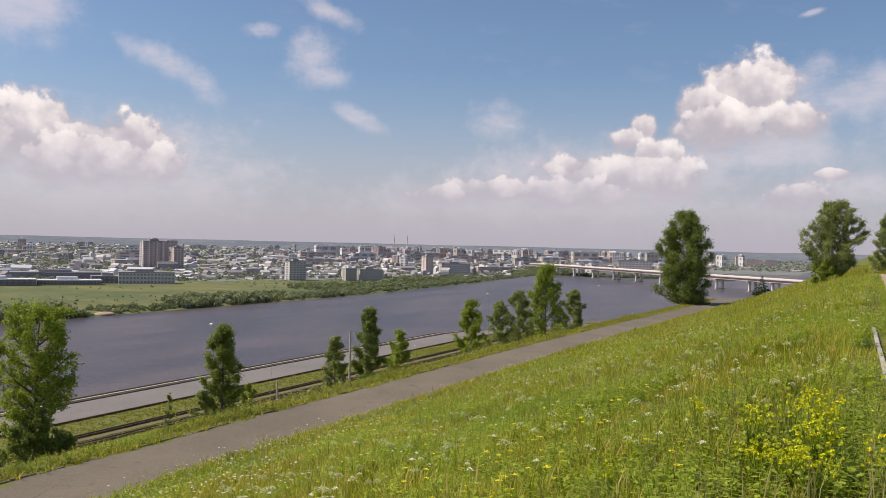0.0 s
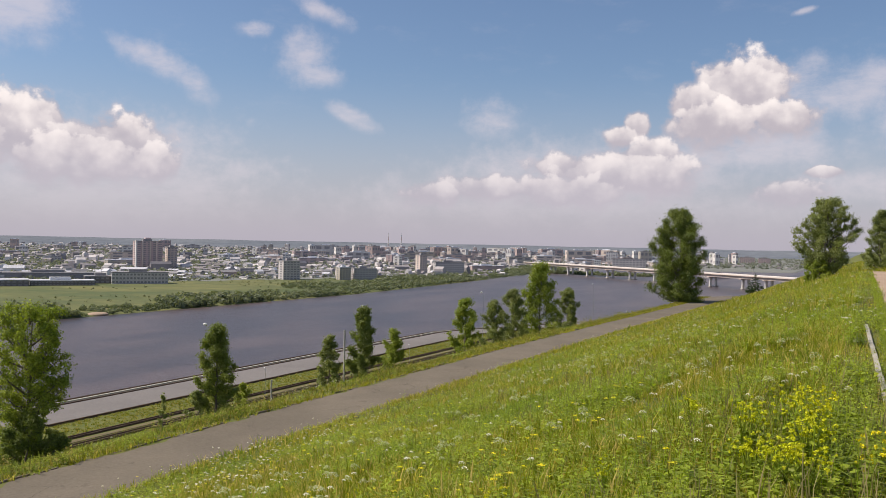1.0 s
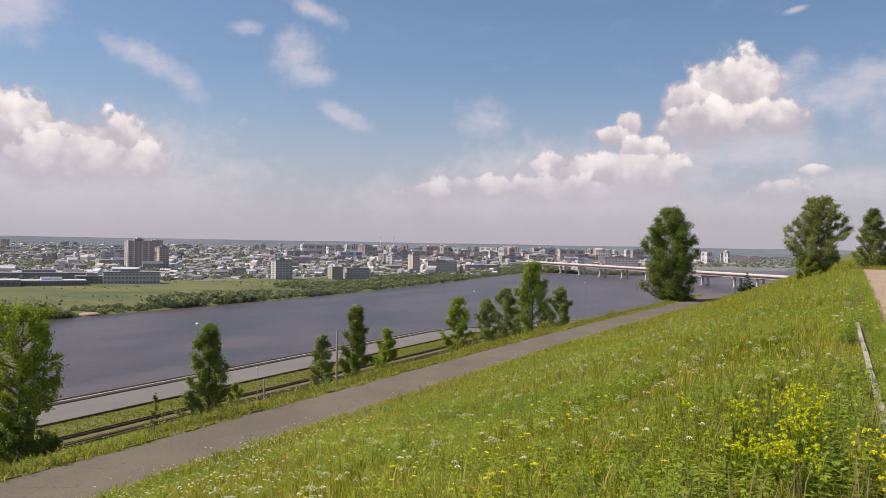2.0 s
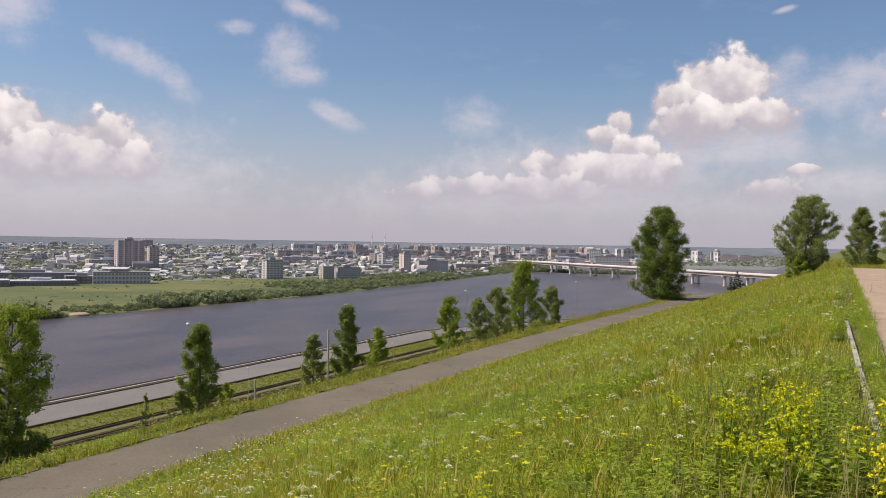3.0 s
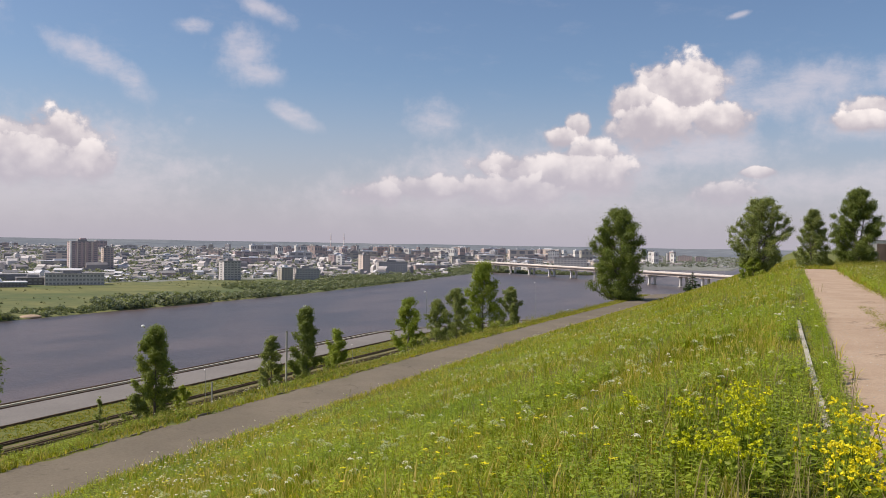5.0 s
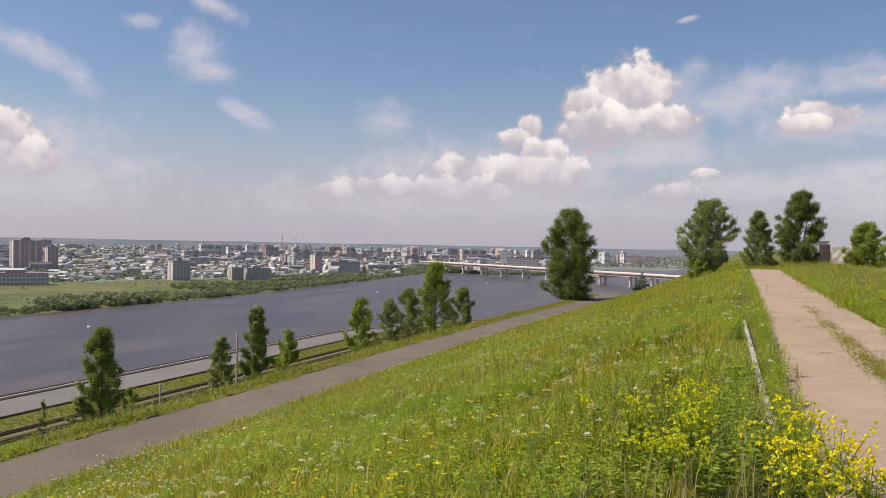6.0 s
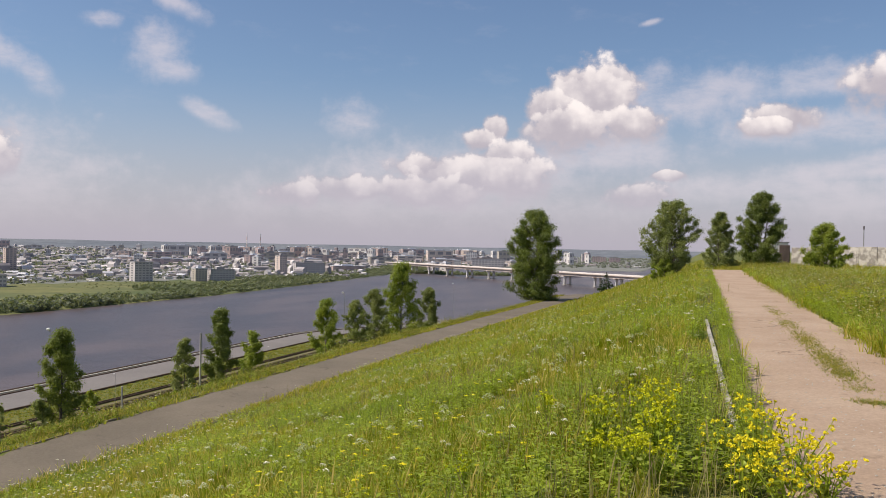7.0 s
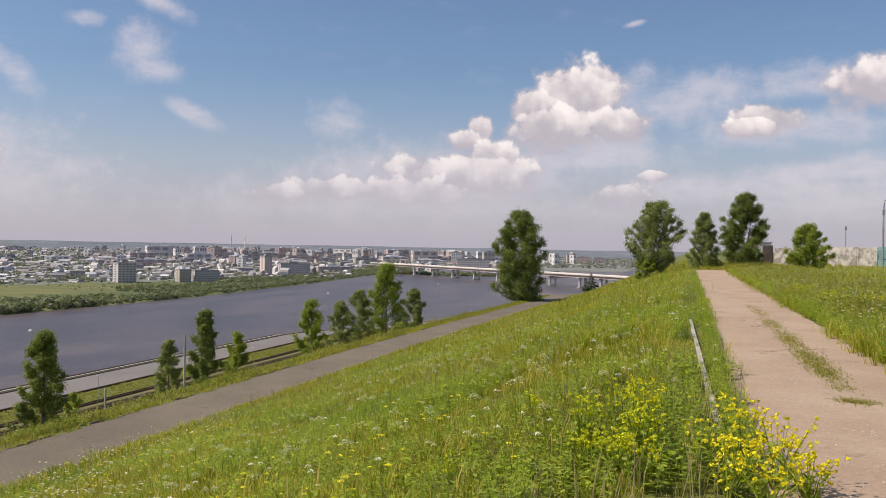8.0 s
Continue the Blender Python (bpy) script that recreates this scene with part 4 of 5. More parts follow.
def plain_pole(x, y, z_top, radius, label, category):
    ground = float(height(x, y)) - 0.3
    root = new("pole")
    root.location = (x, y, ground)
    tagged(root, label, category)
    tall = z_top - ground
    part("shaft", tube(bmesh.new(), [(0, 0, 0), (0, 0, tall)], [radius * 1.15, radius], 8), M_CONCRETE, root)
    part("cap", tube(bmesh.new(), [(0, 0, tall - 0.02), (0, 0, tall + 0.06)], [radius * 1.3, radius * 1.2], 8), M_CONCRETE, root)


plain_pole(-34.0, 53.7, -4.8, 0.07, "bare grey concrete pole among shrubs", "pole")
plain_pole(-33.0, 43.8, -7.0, 0.05, "short grey post in the grass strip", "post")


def concrete_wall():
    a, b = Vector((9.6, 110.5)), Vector((30.0, 97.5))
    way = (b - a).normalized()
    turn = math.degrees(math.atan2(way.y, way.x))
    root = tagged(new("wall_east"), "weathered concrete panel wall with a painted teal stretch", "wall", kind="structure")
    root.matrix_basis = pose(a.x, a.y, 0, 0, 0, turn)
    length = 1.98
    mesh = {}
    for key, mat in (("plain", M_WALLPANEL), ("teal", M_TEAL)):
        bm = box(bmesh.new(), 0.02, length - 0.02, -0.08, 0.08, 0, 2.55, 0.02)
        box(bm, 0.25, length - 0.25, -0.11, -0.08, 0.35, 2.25, 0.012)
        mesh[key] = bpy.data.meshes.new("panel")
        bm.to_mesh(mesh[key])
        bm.free()
        mesh[key].materials.append(mat)
    rng = np.random.default_rng(8)
    for k in range(13):
        p = a + way * (k * length)
        z = float(height(p.x, p.y)) - 0.25
        mesh_part("panel", mesh["teal" if k in (6, 7, 8) else "plain"], root, pose(k * length, 0, z + rng.normal(0, 0.02), rng.normal(0, 0.7), 0, 0))
    # dark painted strokes on the teal panels
    for k in range(7):
        x, z = 6 * length + 0.3 + k * 0.3 + rng.normal(0, 0.05), 1.0 + rng.uniform(0, 0.5)
        pts = [(x, -0.118, z)]
        for _ in range(4):
            pts.append((pts[-1][0] + rng.normal(0.05, 0.14), -0.118, pts[-1][2] + rng.normal(0.06, 0.16)))
        part("paint_stroke", tube(bmesh.new(), pts, [0.03, 0.06, 0.07, 0.05, 0.03], 5), M_BLUEPAINT, root)
    bm = box(bmesh.new(), 0, 1.2, -0.06, 0.06, 0.2, 2.7, 0.02)
    gate = tagged(part("wooden_gate", bm, M_DARKWOOD), "dark brown wooden gate beside the wall", "gate")
    for k in range(5):
        part("board", box(bmesh.new(), 0.03 + k * 0.23, 0.24 + k * 0.23, -0.085, -0.061, 0.25, 2.65, 0.006), M_DARKWOOD, gate)
    gate.matrix_basis = pose(8.3, 111.0, float(height(8.3, 111)) - 0.15, 0, 0, -20)
    hut = new("white_hut")
    hut.matrix_basis = pose(8.7, 119.0, float(height(8.7, 119)) - 0.2, 0, 0, 10)
    tagged(hut, "small white hut behind the trees", "hut")
    part("wall", box(bmesh.new(), -0.9, 0.9, -1.5, 1.5, 0, 3.0, 0.03), M_WHITEWALL, hut)
    part("roof", box(bmesh.new(), -1.0, 1.0, -1.6, 1.6, 3.0, 3.15, 0.03), M_ROOF, hut)
    lamp = new("street_lamp")
    x, y = 19.6, 101.5
    lamp.location = (x, y, float(height(x, y)) - 0.2)
    tagged(lamp, "grey steel lamp post with a curved arm behind the wall", "street lamp")
    part("pole", tube(bmesh.new(), [(0, 0, 0), (0, 0, 4.4), (0, 0, 7.0)], [0.12, 0.10, 0.07], 8), M_METAL, lamp)
    holder = part("arm", tube(bmesh.new(), [(0, 0, 6.9), (0.1, 0, 7.5), (0.6, 0, 7.9), (1.1, 0, 7.7)], [0.06, 0.05, 0.045, 0.04], 6), M_METAL, lamp)
    part("lamp_head", box(bmesh.new(), 0.95, 1.4, -0.1, 0.1, 7.6, 7.75, 0.03), M_METAL, holder)
    part("bracket", box(bmesh.new(), -0.12, 0.12, -0.12, 0.12, 6.0, 6.6, 0.02), M_METAL, lamp)
    x, y = 17.6, 112.0
    post = new("pole")
    post.location = (x, y, float(height(x, y)) - 0.2)
    tagged(post, "thin dark pole behind the concrete wall", "pole")
    part("shaft", tube(bmesh.new(), [(0, 0, 0), (0, 0, 4.9)], [0.06, 0.05], 8), M_METAL, post)
    part("cap", tube(bmesh.new(), [(0, 0, 4.6), (0, 0, 5.0)], [0.08, 0.07], 8), M_DARKWOOD, post)


def kerb_mesh(length, wide, tall, mat, name="kerbstone"):
    bm = box(bmesh.new(), -wide / 2, wide / 2, -length / 2, length / 2, -0.2, tall, 0.008)
    mesh = bpy.data.meshes.new(name)
    bm.to_mesh(mesh)
    bm.free()
    mesh.materials.append(mat)
    return mesh


def kerbs():
    rng = np.random.default_rng(9)
    root = tagged(new("kerb"), "worn pale concrete kerb sunk in the grass", "kerb", kind="structure")
    mesh = kerb_mesh(0.99, 0.075, 0.055, M_KERB)
    for k in range(24):
        y = 1.5 + k
        if 23.2 < y < 27 or y < 8.6:
            continue
        x = float(np.interp(y, [0, 9.5, 11.3, 14.7, 22.8, 30], [0.36, 0.31, 0.265, 0.19, 0.03, -0.12]))
        mesh_part("kerbstone", mesh, root, pose(x + rng.normal(0, 0.006), y, rng.normal(0.0, 0.005), rng.normal(0, 0.2), rng.normal(-3, 0.6), 1.2 + rng.normal(0, 0.3)))
    edge = tagged(new("kerb"), "low dark broken border along the asphalt path", "kerb", kind="structure")
    mesh = kerb_mesh(0.93, 0.06, 0.035, M_STONE)
    for k in range(118):
        y = 5 + k
        if rng.uniform() < 0.22:
            continue
        mesh_part("kerbstone", mesh, edge, pose(-22.92 + rng.normal(0, 0.03), y, float(height(-22.92, y)) + rng.normal(0, 0.02), rng.normal(0, 1.5), rng.normal(0, 5), rng.normal(0, 1.5)))


# ---- grass, weeds and flowers ----


def tuft_template(seed, blades, wide, spread, bend_out):
    """A tuft of bent tapering blades, one high."""
    rng = np.random.default_rng(seed)
    v, q, t = [], [], []
    for _ in range(blades):
        a = rng.uniform(0, math.tau)
        out = np.array([math.cos(a), math.sin(a), 0])
        side = np.array([-math.sin(a), math.cos(a), 0]) * wide * rng.uniform(0.7, 1.3)
        foot = out * rng.uniform(0, spread)
        tall = rng.uniform(0.55, 1.0)
        lean = rng.uniform(0.2, 1.0) * bend_out
        mid = foot + out * lean * 0.35 + np.array([0, 0, tall * 0.6])
        tip = foot + out * lean + np.array([0, 0, tall * rng.uniform(0.8, 1.0)])
        i = len(v)
        v += [foot - side, foot + side, mid + side * 0.8, mid - side * 0.8, tip]
        q.append((i, i + 1, i + 2, i + 3))
        t.append((i + 3, i + 2, i + 4))
    return np.array(v), [np.array(q), np.array(t)]


def weed_template(seed, leaves=14):
    """A leafy stem, one high."""
    rng = np.random.default_rng(seed)
    v, q = [], []
    for k in range(leaves):
        a = k * 2.4 + rng.uniform(-0.4, 0.4)
        z = 0.15 + 0.8 * k / leaves
        length = rng.uniform(0.22, 0.4) * (1.15 - 0.7 * k / leaves)
        out = np.array([math.cos(a), math.sin(a), rng.uniform(-0.15, 0.5)])
        side = np.array([-math.sin(a), math.cos(a), 0]) * length * 0.22
        c = np.array([0, 0, z])
        i = len(v)
        v += [c, c + out * length * 0.5 + side, c + out * length, c + out * length * 0.5 - side]
        q.append((i, i + 1, i + 2, i + 3))
    i = len(v)
    v += [(-0.012, 0, 0), (0.012, 0, 0), (0.006, 0, 1), (-0.006, 0, 1)]
    q.append((i, i + 1, i + 2, i + 3))
    return np.array(v, float), [np.array(q)]


def stem_template(wide=0.006):
    v = [(-wide, 0, 0), (wide, 0, 0), (wide * 0.7, 0.02, 1), (-wide * 0.7, 0.02, 1), (0, -wide, 0), (0, wide, 0), (0.0, 0.02 + wide * 0.7, 1), (0.0, 0.02 - wide * 0.7, 1)]
    return np.array(v, float), [np.array([(0, 1, 2, 3), (4, 5, 6, 7)])]


def head_template(seed, dots, spread, dot, dome):
    """A flower head: many small florets over a shallow dome round the origin."""
    rng = np.random.default_rng(seed)
    v, f = [], []
    for k in range(dots):
        r = spread * math.sqrt((k + 0.5) / dots)
        a = k * 2.399963
        z = dome * (1 - (r / spread) ** 2)
        s = dot * rng.uniform(0.75, 1.25)
        turn = rng.uniform(0, 1.5)
        i = len(v)
        v += [(r * math.cos(a) + s * math.cos(turn + j * math.tau / 5), r * math.sin(a) + s * math.sin(turn + j * math.tau / 5), z + rng.uniform(-0.4, 0.4) * s) for j in range(5)]
        f.append([i + j for j in range(5)])
    return np.array(v, float), [np.array(f)]


def field(rng, density, near, far, low=-22, high=62):
    """Points spread over a fan round the hilltop, density by distance."""
    rs = np.linspace(near, far, 400)
    per = density(rs) * rs * radians(high - low) * (rs[1] - rs[0])
    count = int(per.sum())
    r = np.interp(rng.uniform(0, 1, count), np.concatenate([[0], np.cumsum(per)[:-1]]) / per.sum(), rs)
    a = np.radians(rng.uniform(low, high, count))
    return -r * np.sin(a), r * np.cos(a), r


def is_grown(x, y, ragged):
    lawn = (x < 0.42 + ragged) & (x > -19.25 + ragged) & (y < 170)
    meadow = (x > 3.0 + ragged) & (y < 125)
    beyond = (y > 84) & (x > -19) & (y < 125)
    strip = (x < -23.05 + ragged) & (x > -33)
    kerb = np.abs(x - np.interp(y, [0, 9.5, 11.3, 14.7, 22.8, 30], [0.36, 0.31, 0.265, 0.19, 0.03, -0.12])) < 0.07
    return (lawn & ~(kerb & (y < 24))) | meadow | beyond | strip


def grow():
    rng = np.random.default_rng(21)

    def planted(name, template, density, near, far, size, mat, label, category, lean, keep=None, squash=0.35, fan=(-22, 62)):
        x, y, r = field(rng, density, near, far, *fan)
        ok = is_grown(x, y, rng.normal(0, 0.13, len(x)))
        if keep is not None:
            ok &= keep(x, y)
        x, y, r = x[ok], y[ok], r[ok]
        tall = size(x, y, r) * rng.uniform(0.6, 1.3, len(x))
        p = np.stack([x, y, height(x, y) - 0.02], 1)
        tagged(scattered(name, template, p, tall, mat, rng, lean, squash=squash), label, category, kind="stuff")

    def usual(x, y, r):
        return (0.26 + 0.11 * patches(x, y, 0.45, 1.0) + 0.06 * patches(x, y, 1.7, 2.0)).clip(0.11, 0.55) * np.where(x > 3, 1.15, 1.0) * np.where(x < -22, 0.62, 1.0) * np.where((x > -0.35) & (x < 0.6), 0.5, 1.0)

    planted("grass", tuft_template(1, 7, 0.018, 0.14, 0.8), lambda r: 150 * np.exp(-((r - 5) / 9) ** 2) + 25, 4.0, 20.0, usual, M_GRASS, "long green meadow grass on the slope", "grass", 0.12, lambda x, y: x > -20)
    planted("grass", tuft_template(2, 6, 0.02, 0.28, 0.8), lambda r: 50 * np.clip((r - 12) / 6, 0, 1) * (18 / np.maximum(r, 18)) ** 0.9, 12.0, 55.0, usual, M_GRASS, "meadow grass farther along the slope", "grass", 0.12, lambda x, y: x > -20)
    planted("grass", tuft_template(3, 6, 0.045, 0.5, 0.8), lambda r: 12 * (50 / np.maximum(r, 50)) ** 1.2, 50.0, 160.0, usual, M_GRASS, "distant meadow grass on the hill", "grass", 0.12, lambda x, y: x > -20)
    planted("grass", tuft_template(7, 6, 0.03, 0.25, 0.8), lambda r: 26.0 + 0 * r, 26.0, 150.0, lambda x, y, r: 0.3 + 0 * r, M_BANKGRASS, "rough grass strip beside the asphalt footpath", "grass", 0.15, lambda x, y: x < -22)
    planted("grass", tuft_template(11, 7, 0.02, 0.2, 0.8), lambda r: 55.0 + 0 * r, 1.2, 12.0, lambda x, y, r: 0.24 + 0 * r, M_GRASS, "meadow grass round the viewpoint", "grass", 0.12, lambda x, y: x > -20, fan=(62, 338))
    planted("grass", tuft_template(12, 7, 0.02, 0.2, 0.8), lambda r: 70.0 + 0 * r, 1.2, 4.0, lambda x, y, r: 0.2 + 0 * r, M_GRASS, "short meadow grass before the viewpoint", "grass", 0.12)
    planted("grass", tuft_template(13, 6, 0.05, 0.5, 0.8), lambda r: 9.0 + 0 * r, 12.0, 45.0, lambda x, y, r: 0.25 + 0 * r, M_GRASS, "meadow grass behind the viewpoint", "grass", 0.12, lambda x, y: x > -20, fan=(62, 338))
    planted("dry_grass", tuft_template(4, 6, 0.007, 0.14, 0.25), lambda r: 14 * (9 / np.maximum(r, 9)) ** 0.9, 5.0, 60.0, lambda x, y, r: np.where(x > 3, 0.62, 0.46), M_DRY, "thin dry grass stalks above the meadow", "grass", 0.15, lambda x, y: (patches(x, y, 0.3, 4.0) > 0.1) | (x > 5))
    planted("weeds", weed_template(5), lambda r: 100 * (9 / np.maximum(r, 9)) ** 1.0, 5.0, 80.0, lambda x, y, r: np.where(x > 3, 0.42, 0.3), M_WEED, "leafy green weeds in the meadow", "weeds", 0.2, lambda x, y: patches(x, y, 0.5, 2.0) > -0.1)
    planted("weeds", weed_template(14, 20), lambda r: 70 * (10 / np.maximum(r, 10)) ** 0.8, 9.0, 60.0, lambda x, y, r: 0.34 + 0 * r, M_WEED, "lush clumps of tall leafy weeds in the meadow", "weeds", 0.25, lambda x, y: (patches(x, y, 1.15, 6.0) > 0.75) & (x > -17))
    planted("weeds", weed_template(6, 18), lambda r: 7.0 + 0 * r, 20.0, 110.0, lambda x, y, r: 0.5 + 0 * r, M_BANKGRASS, "taller weeds along the footpath", "weeds", 0.25, lambda x, y: ((x < -23.2) & (x > -25.2) & (patches(x, y, 0.6, 3.0) > 0.2)) | ((x > 3.2) & (x < 9.0)))

    def flowers(name, head, stem, density, near, far, size, height_range, mat, label, category, keep=None):
        x, y, r = field(rng, density, near, far)
        ok = is_grown(x, y, 0 * x)
        if keep is not None:
            ok &= keep(x, y)
        x, y = x[ok], y[ok]
        tall = rng.uniform(*height_range, len(x)) * np.where(x > 3, 1.4, 1.0)
        root_z = height(x, y)
        st = stem_template(stem)
        lean = rng.normal(0, 0.1, (len(x), 2))
        v = st[0][None] * np.stack([np.ones_like(tall), np.ones_like(tall), tall], 1)[:, None]
        v[..., 0] += v[..., 2] * lean[:, :1]
        v[..., 1] += v[..., 2] * lean[:, 1:]
        v += np.stack([x, y, root_z], 1)[:, None]
        shift = (np.arange(len(x)) * 8)[:, None, None]
        mesh = from_arrays("flower_stems", v.reshape(-1, 3), [(st[1][0][None] + shift).reshape(-1, 4)], M_WEED)
        tops = np.stack([x + tall * lean[:, 0], y + tall * lean[:, 1], root_z + tall], 1)
        flower = tagged(scattered(name, head, tops, size * rng.uniform(0.6, 1.3, len(x)), mat, rng, 0.3), label, category, kind="stuff")
        mesh_part("flower_stems", mesh, flower)

    flowers("white_umbels", head_template(1, 22, 1.0, 0.22, 0.7), 0.004, lambda r: 1.3 * (14 / np.maximum(r, 14)) ** 0.4, 6, 110, 0.031, (0.3, 0.55), M_WHITE, "scattered white umbel flowers in the meadow", "flowers", lambda x, y: patches(x, y, 0.35, 7.0) > -0.35)
    flowers("green_umbels", head_template(2, 30, 1.0, 0.17, 0.8), 0.005, lambda r: 1.6 + 0 * r, 8, 30, 0.062, (0.4, 0.65), M_UMBEL, "greenish umbels going to seed", "flowers", lambda x, y: (x > -9) & (x < 0))
    flowers("daisies", head_template(3, 5, 1.0, 0.5, 0.1), 0.003, lambda r: 7.0 + 0 * r, 14, 80, 0.027, (0.2, 0.36), M_WHITE, "patches of small white daisies", "flowers", lambda x, y: (patches(x, y, 0.4, 3.0) > 0.65) & (x < -9) | ((np.hypot(x + 16.3, (y - 22) * 0.5) < 1.4)) | ((x > 3.3) & (patches(x, y, 0.3, 5.0) > -1.0)))
    flowers("yellow_flowers", head_template(4, 6, 1.0, 0.45, 0.3), 0.003, lambda r: 3.0 * (20 / np.maximum(r, 20)) ** 0.3, 7, 120, 0.028, (0.2, 0.42), M_YELLOW, "small yellow flowers through the grass", "flowers", lambda x, y: patches(x, y, 0.28, 9.0) > 0.25)

    # tufts hanging over the asphalt's edges
    y = rng.uniform(5, 135, 3800)
    x = np.where(rng.uniform(0, 1, 3800) < 0.6, rng.normal(-19.15, 0.12, 3800), rng.normal(-22.95, 0.10, 3800))
    p = np.stack([x, y, height(x, y) - 0.01], 1)
    tagged(scattered("edge_grass", tuft_template(10, 7, 0.035, 0.3, 0.9), p, rng.uniform(0.1, 0.3, 3800), M_GRASS, rng, 0.2), "grass tufts overhanging the asphalt's ragged edges", "grass", kind="stuff")
    # leafy growth between the kerb and the worn path
    y = rng.uniform(7.5, 60, 3600)
    x = rng.normal(0.43, 0.07, 3600) - np.clip(y - 25, 0, 40) * 0.003
    p = np.stack([x, y, height(x, y) - 0.01], 1)
    tagged(scattered("edge_weeds", weed_template(15, 16), p, rng.uniform(0.1, 0.26, 3600), M_WEED, rng, 0.25), "dense low weeds between the kerb and the path", "weeds", kind="stuff")
    x, y = np.abs(rng.normal(0, 0.35, 2600)) + 3.1, rng.uniform(9, 80, 2600)
    p = np.stack([x, y, height(x, y) - 0.01], 1)
    tagged(scattered("edge_weeds", weed_template(16, 16), p, rng.uniform(0.15, 0.4, 2600), M_WEED, rng, 0.25), "leafy weeds along the path's meadow edge", "weeds", kind="stuff")
    # grass tufts down the middle of the worn path
    y = np.concatenate([rng.normal(c, s, 2 * k) for c, s, k in ((26.9, 1.0, 120), (22.9, 0.9, 220), (18.8, 1.2, 420), (15.5, 0.9, 460), (13.9, 0.5, 260), (12.4, 0.2, 40), (11.35, 0.12, 110), (29.5, 0.5, 50), (45.5, 3.0, 200))])
    x = rng.normal(1.95, 0.12, len(y)) + 0.9 * (y > 36)
    p = np.stack([x, y, height(x, y) + 0.01], 1)
    tagged(scattered("path_grass", tuft_template(8, 6, 0.03, 0.4, 0.9), p, rng.uniform(0.03, 0.075, len(y)), M_BANKGRASS, rng, 0.2), "short grass tufts down the middle of the path", "grass", kind="stuff")
    # loose grit on the path
    x, y = rng.uniform(0.6, 3.0, 1500), 5 + 30 * rng.uniform(0, 1, 1500) ** 1.6
    pebble = (np.array([(1, 0, 0), (0, 1, 0), (-1, 0, 0), (0, -1, 0), (0, 0, 0.7), (0.2, 0.1, -0.4)], float), [np.array([(0, 1, 4), (1, 2, 4), (2, 3, 4), (3, 0, 4)])])
    p = np.stack([x, y, height(x, y) + 0.022], 1)
    tagged(scattered("path_grit", pebble, p, rng.uniform(0.006, 0.017, 1500), M_KERB, rng, 0.1), "loose pale grit on the worn path", "gravel", kind="stuff")
    # rough grass on the lower bank, by the tracks
    d = np.concatenate([rng.uniform(128, 138, 3400), rng.uniform(153.4, 167.5, 6500), rng.uniform(140.8, 143.4, 500), rng.uniform(146.3, 147.2, 200), rng.uniform(138, 153, 350)])
    y = rng.uniform(60, 420, len(d))
    x = -d + bend(y)
    p = np.stack([x, y, height(x, y) - 0.05], 1)
    tagged(scattered("bank_grass", tuft_template(9, 8, 0.12, 1.0, 0.8), p, rng.uniform(0.25, 0.6, len(d)), M_BANKGRASS, rng, 0.15), "rough grass on the lower bank by the tracks", "grass", kind="stuff")


def flowering_plant(name, x, y, tall, wide, stems, petals, size, label, seed, low=0.55):
    """A bushy plant: branching stems, leaves, and clusters of small flowers."""
    rng = np.random.default_rng(seed)
    root = new(name)
    root.location = (x, y, float(height(x, y)) - 0.03)
    tagged(root, label, "flowering plant", group=name.replace("_", " ") + "s")
    bm = bmesh.new()
    heads, leaf_at = [], []
    for _ in range(stems):
        a, out, h = rng.uniform(0, math.tau), wide * 0.5 * rng.uniform(0.05, 1.0) ** 0.6, tall * rng.uniform(low, 1.0)
        tip = Vector((out * math.cos(a), out * math.sin(a), h))
        mid = Vector((tip.x * 0.45, tip.y * 0.45, h * 0.55))
        tube(bm, [(0.02 * math.cos(a), 0.02 * math.sin(a), 0), mid, tip], [0.006, 0.005, 0.003], 3)
        heads.append(tip)
        for _ in range(2):
            side = mid.lerp(tip, rng.uniform(0.2, 0.9)) + Vector((rng.normal(0, 0.05), rng.normal(0, 0.05), rng.uniform(0.04, 0.13)))
            heads.append(side)
        leaf_at += [mid.lerp(tip, q) for q in (-0.6, -0.3, 0.0, 0.35)]
    tagged(part("stalk", bm, M_WEED, root), kind="stuff")
    p = np.array([tuple(q) for q in leaf_at])
    p[:, 2] = np.maximum(p[:, 2], 0.03)
    way = np.concatenate([p[:, :2], np.full((len(p), 1), 0.3)], 1)
    way /= np.linalg.norm(way, axis=1)[:, None]
    foliage = oriented("foliage", p + rng.normal(0, 0.02, p.shape), rng.uniform(0.03, 0.065, len(p)), way, M_WEED, rng, root)
    spots = np.repeat(np.array([tuple(h) for h in heads]), 12, 0)
    puff = rng.normal(0, 1.0, spots.shape)
    puff /= np.linalg.norm(puff, axis=1)[:, None]
    spots += puff * size * rng.uniform(0.5, 1.0, (len(spots), 1)) * (1, 1, 0.7)
    way = puff + (0, 0, 0.6)
    way /= np.linalg.norm(way, axis=1)[:, None]
    blossom = oriented("blossom", spots, rng.uniform(0.7, 1.3, len(spots)) * size, way, petals, rng, root)
    tagged(foliage, kind="stuff"), tagged(blossom, kind="stuff")
    return root


M_DRY = material("dry_stalk", ((0.24, 0.22, 0.08), (0.31, 0.26, 0.12)), 0.8, scales=(0.4, 3.0), bump=0.0, island=0.3, through_light=0.2)
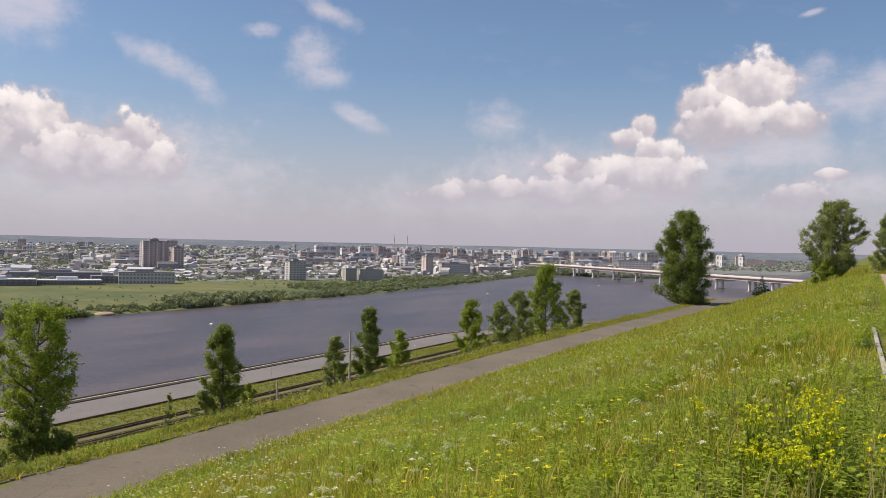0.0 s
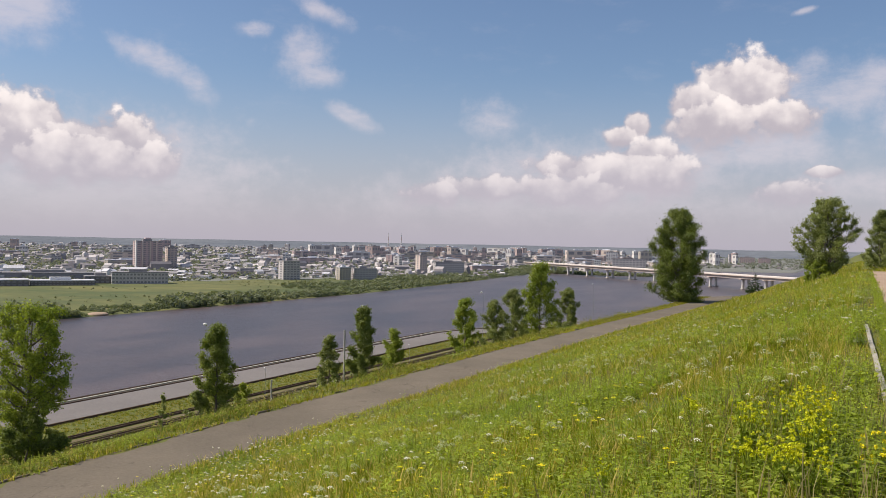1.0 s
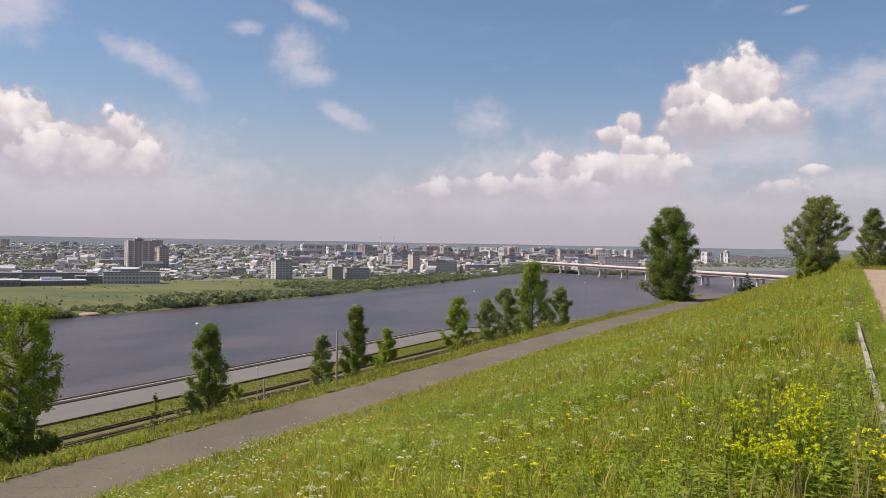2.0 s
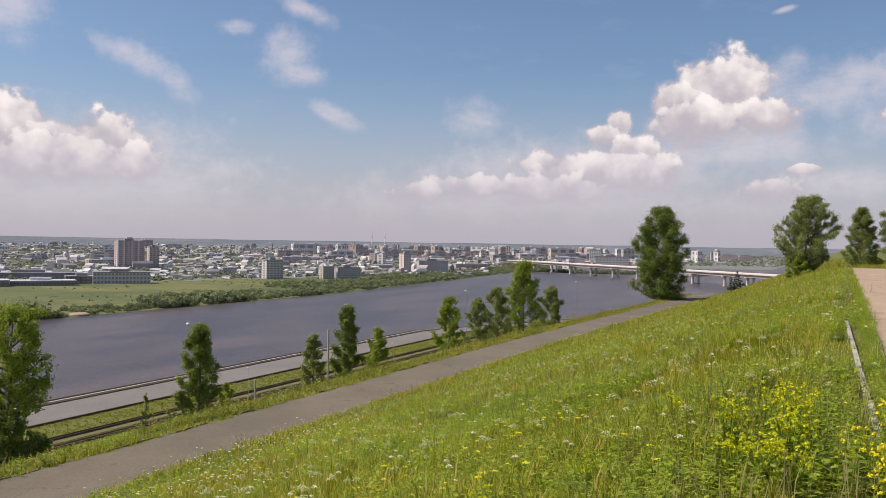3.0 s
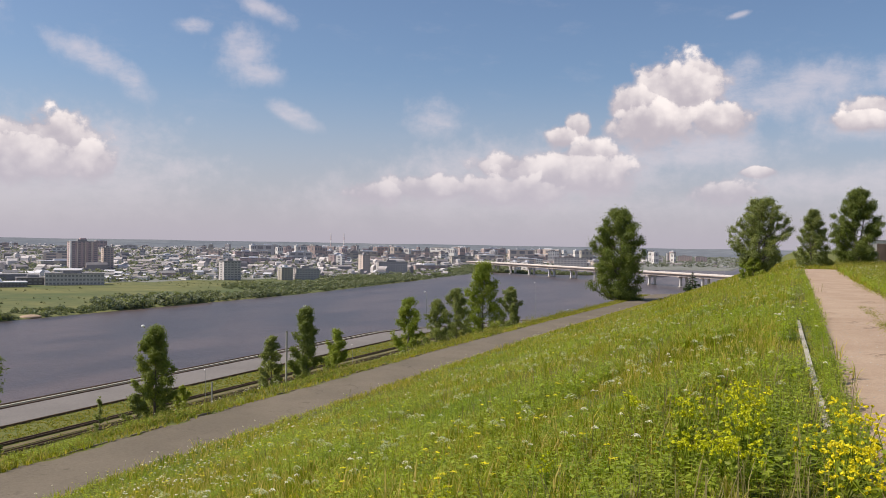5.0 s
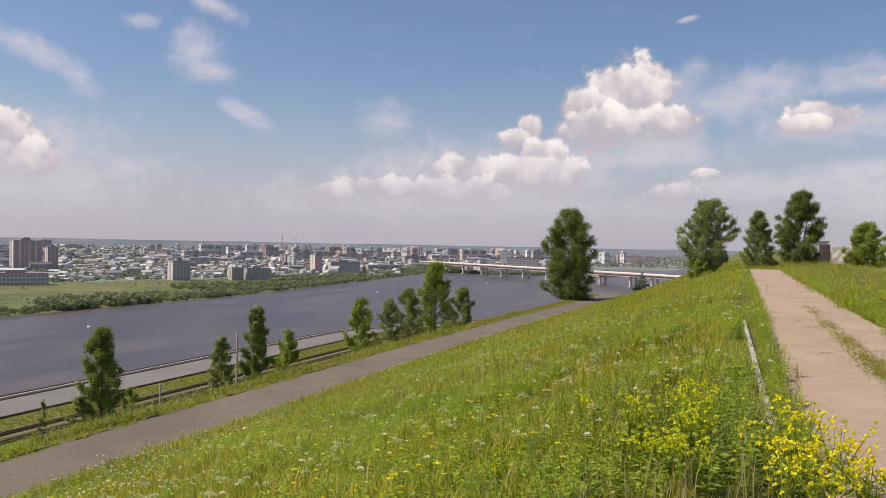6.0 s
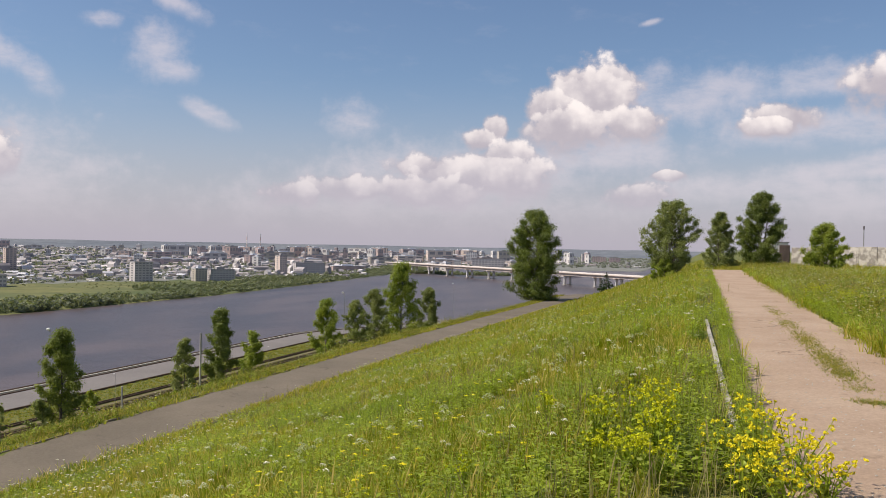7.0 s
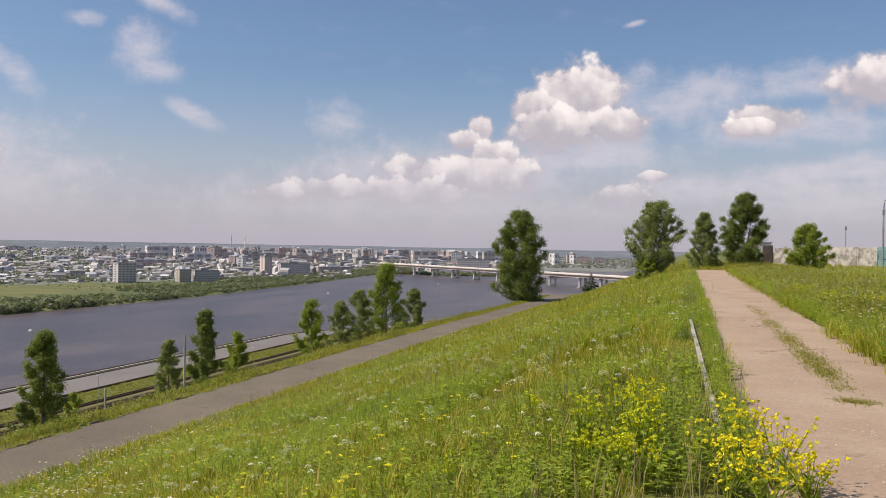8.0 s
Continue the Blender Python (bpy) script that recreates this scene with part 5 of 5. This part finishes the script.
M_WALLPANEL = material("stained_wall_panel", ((0.30, 0.275, 0.25), (0.56, 0.53, 0.48)), 0.9, scales=(1.6, 9.0), bump=0.3, spread=0.12, random_object=0.1)
M_TEAL = material("faded_teal_paint", ((0.13, 0.27, 0.27), (0.20, 0.36, 0.35)), 0.7, scales=(0.8, 6.0), bump=0.1)
M_BLUEPAINT = material("dark_blue_paint", ((0.03, 0.05, 0.16), (0.05, 0.08, 0.22)), 0.6, bump=0.0)
M_DARKWOOD = material("dark_wood", ((0.06, 0.045, 0.04), (0.10, 0.075, 0.065)), 0.85, scales=(1.0, 8.0), bump=0.3)
concrete_wall()
kerbs()
grow()
for k, (x, y, tall, wide, stems) in enumerate(((0.42, 7.3, 0.62, 0.8, 26), (0.66, 7.0, 0.58, 0.8, 26), (0.30, 6.7, 0.50, 0.6, 18), (0.86, 6.75, 0.42, 0.6, 18), (0.52, 7.9, 0.55, 0.6, 16), (0.12, 7.4, 0.42, 0.4, 8), (0.55, 6.4, 0.5, 0.7, 18))):
    flowering_plant("mustard_plant", x, y, tall, wide, stems, M_YELLOW, 0.019, "bushy wild mustard with bright yellow flowers beside the path", 40 + k, 0.3)
for k, (x, y, tall, wide, stems) in enumerate(((-0.90, 7.9, 0.50, 0.3, 14), (-0.38, 8.1, 0.55, 0.34, 18), (-0.62, 8.4, 0.50, 0.3, 10), (-0.78, 7.2, 0.36, 0.34, 14), (-0.36, 7.3, 0.46, 0.36, 18), (-0.56, 7.0, 0.34, 0.36, 14), (-0.36, 6.6, 0.38, 0.4, 14), (-1.9, 6.9, 0.34, 0.16, 5), (-1.5, 8.8, 0.44, 0.2, 6), (-2.7, 6.6, 0.36, 0.2, 5))):
    flowering_plant("spurge_plant", x, y, tall * 1.2, wide, int(stems * 1.5), M_YELGREEN, 0.018, "yellow-green flowering spurge in the meadow grass", 60 + k, 0.7)

for k, (x, y, tall, wide) in enumerate(((3.75, 33.5, 0.7, 1.3), (4.6, 31.5, 0.6, 1.3), (5.6, 29.5, 0.5, 1.0))):
    flowering_plant("spurge_plant", x, y, tall, wide, 60, M_YELGREEN, 0.022, "rounded yellow-green mound of spurge beside the path", 80 + k, 0.5)


def litter():
    bm = box(bmesh.new(), -0.09, 0.08, -0.03, 0.03, 0.0, 0.02, 0.006)
    box(bm, 0.03, 0.15, -0.02, 0.04, 0.015, 0.035, 0.006)
    scrap = tagged(part("paper_scrap", bm, M_WHITE), "crumpled white scrap lying on dry grass", "litter")
    scrap.matrix_basis = pose(-0.43, 22.0, float(height(-0.43, 22.0)) + 0.26, 5, 8, 30)


litter()
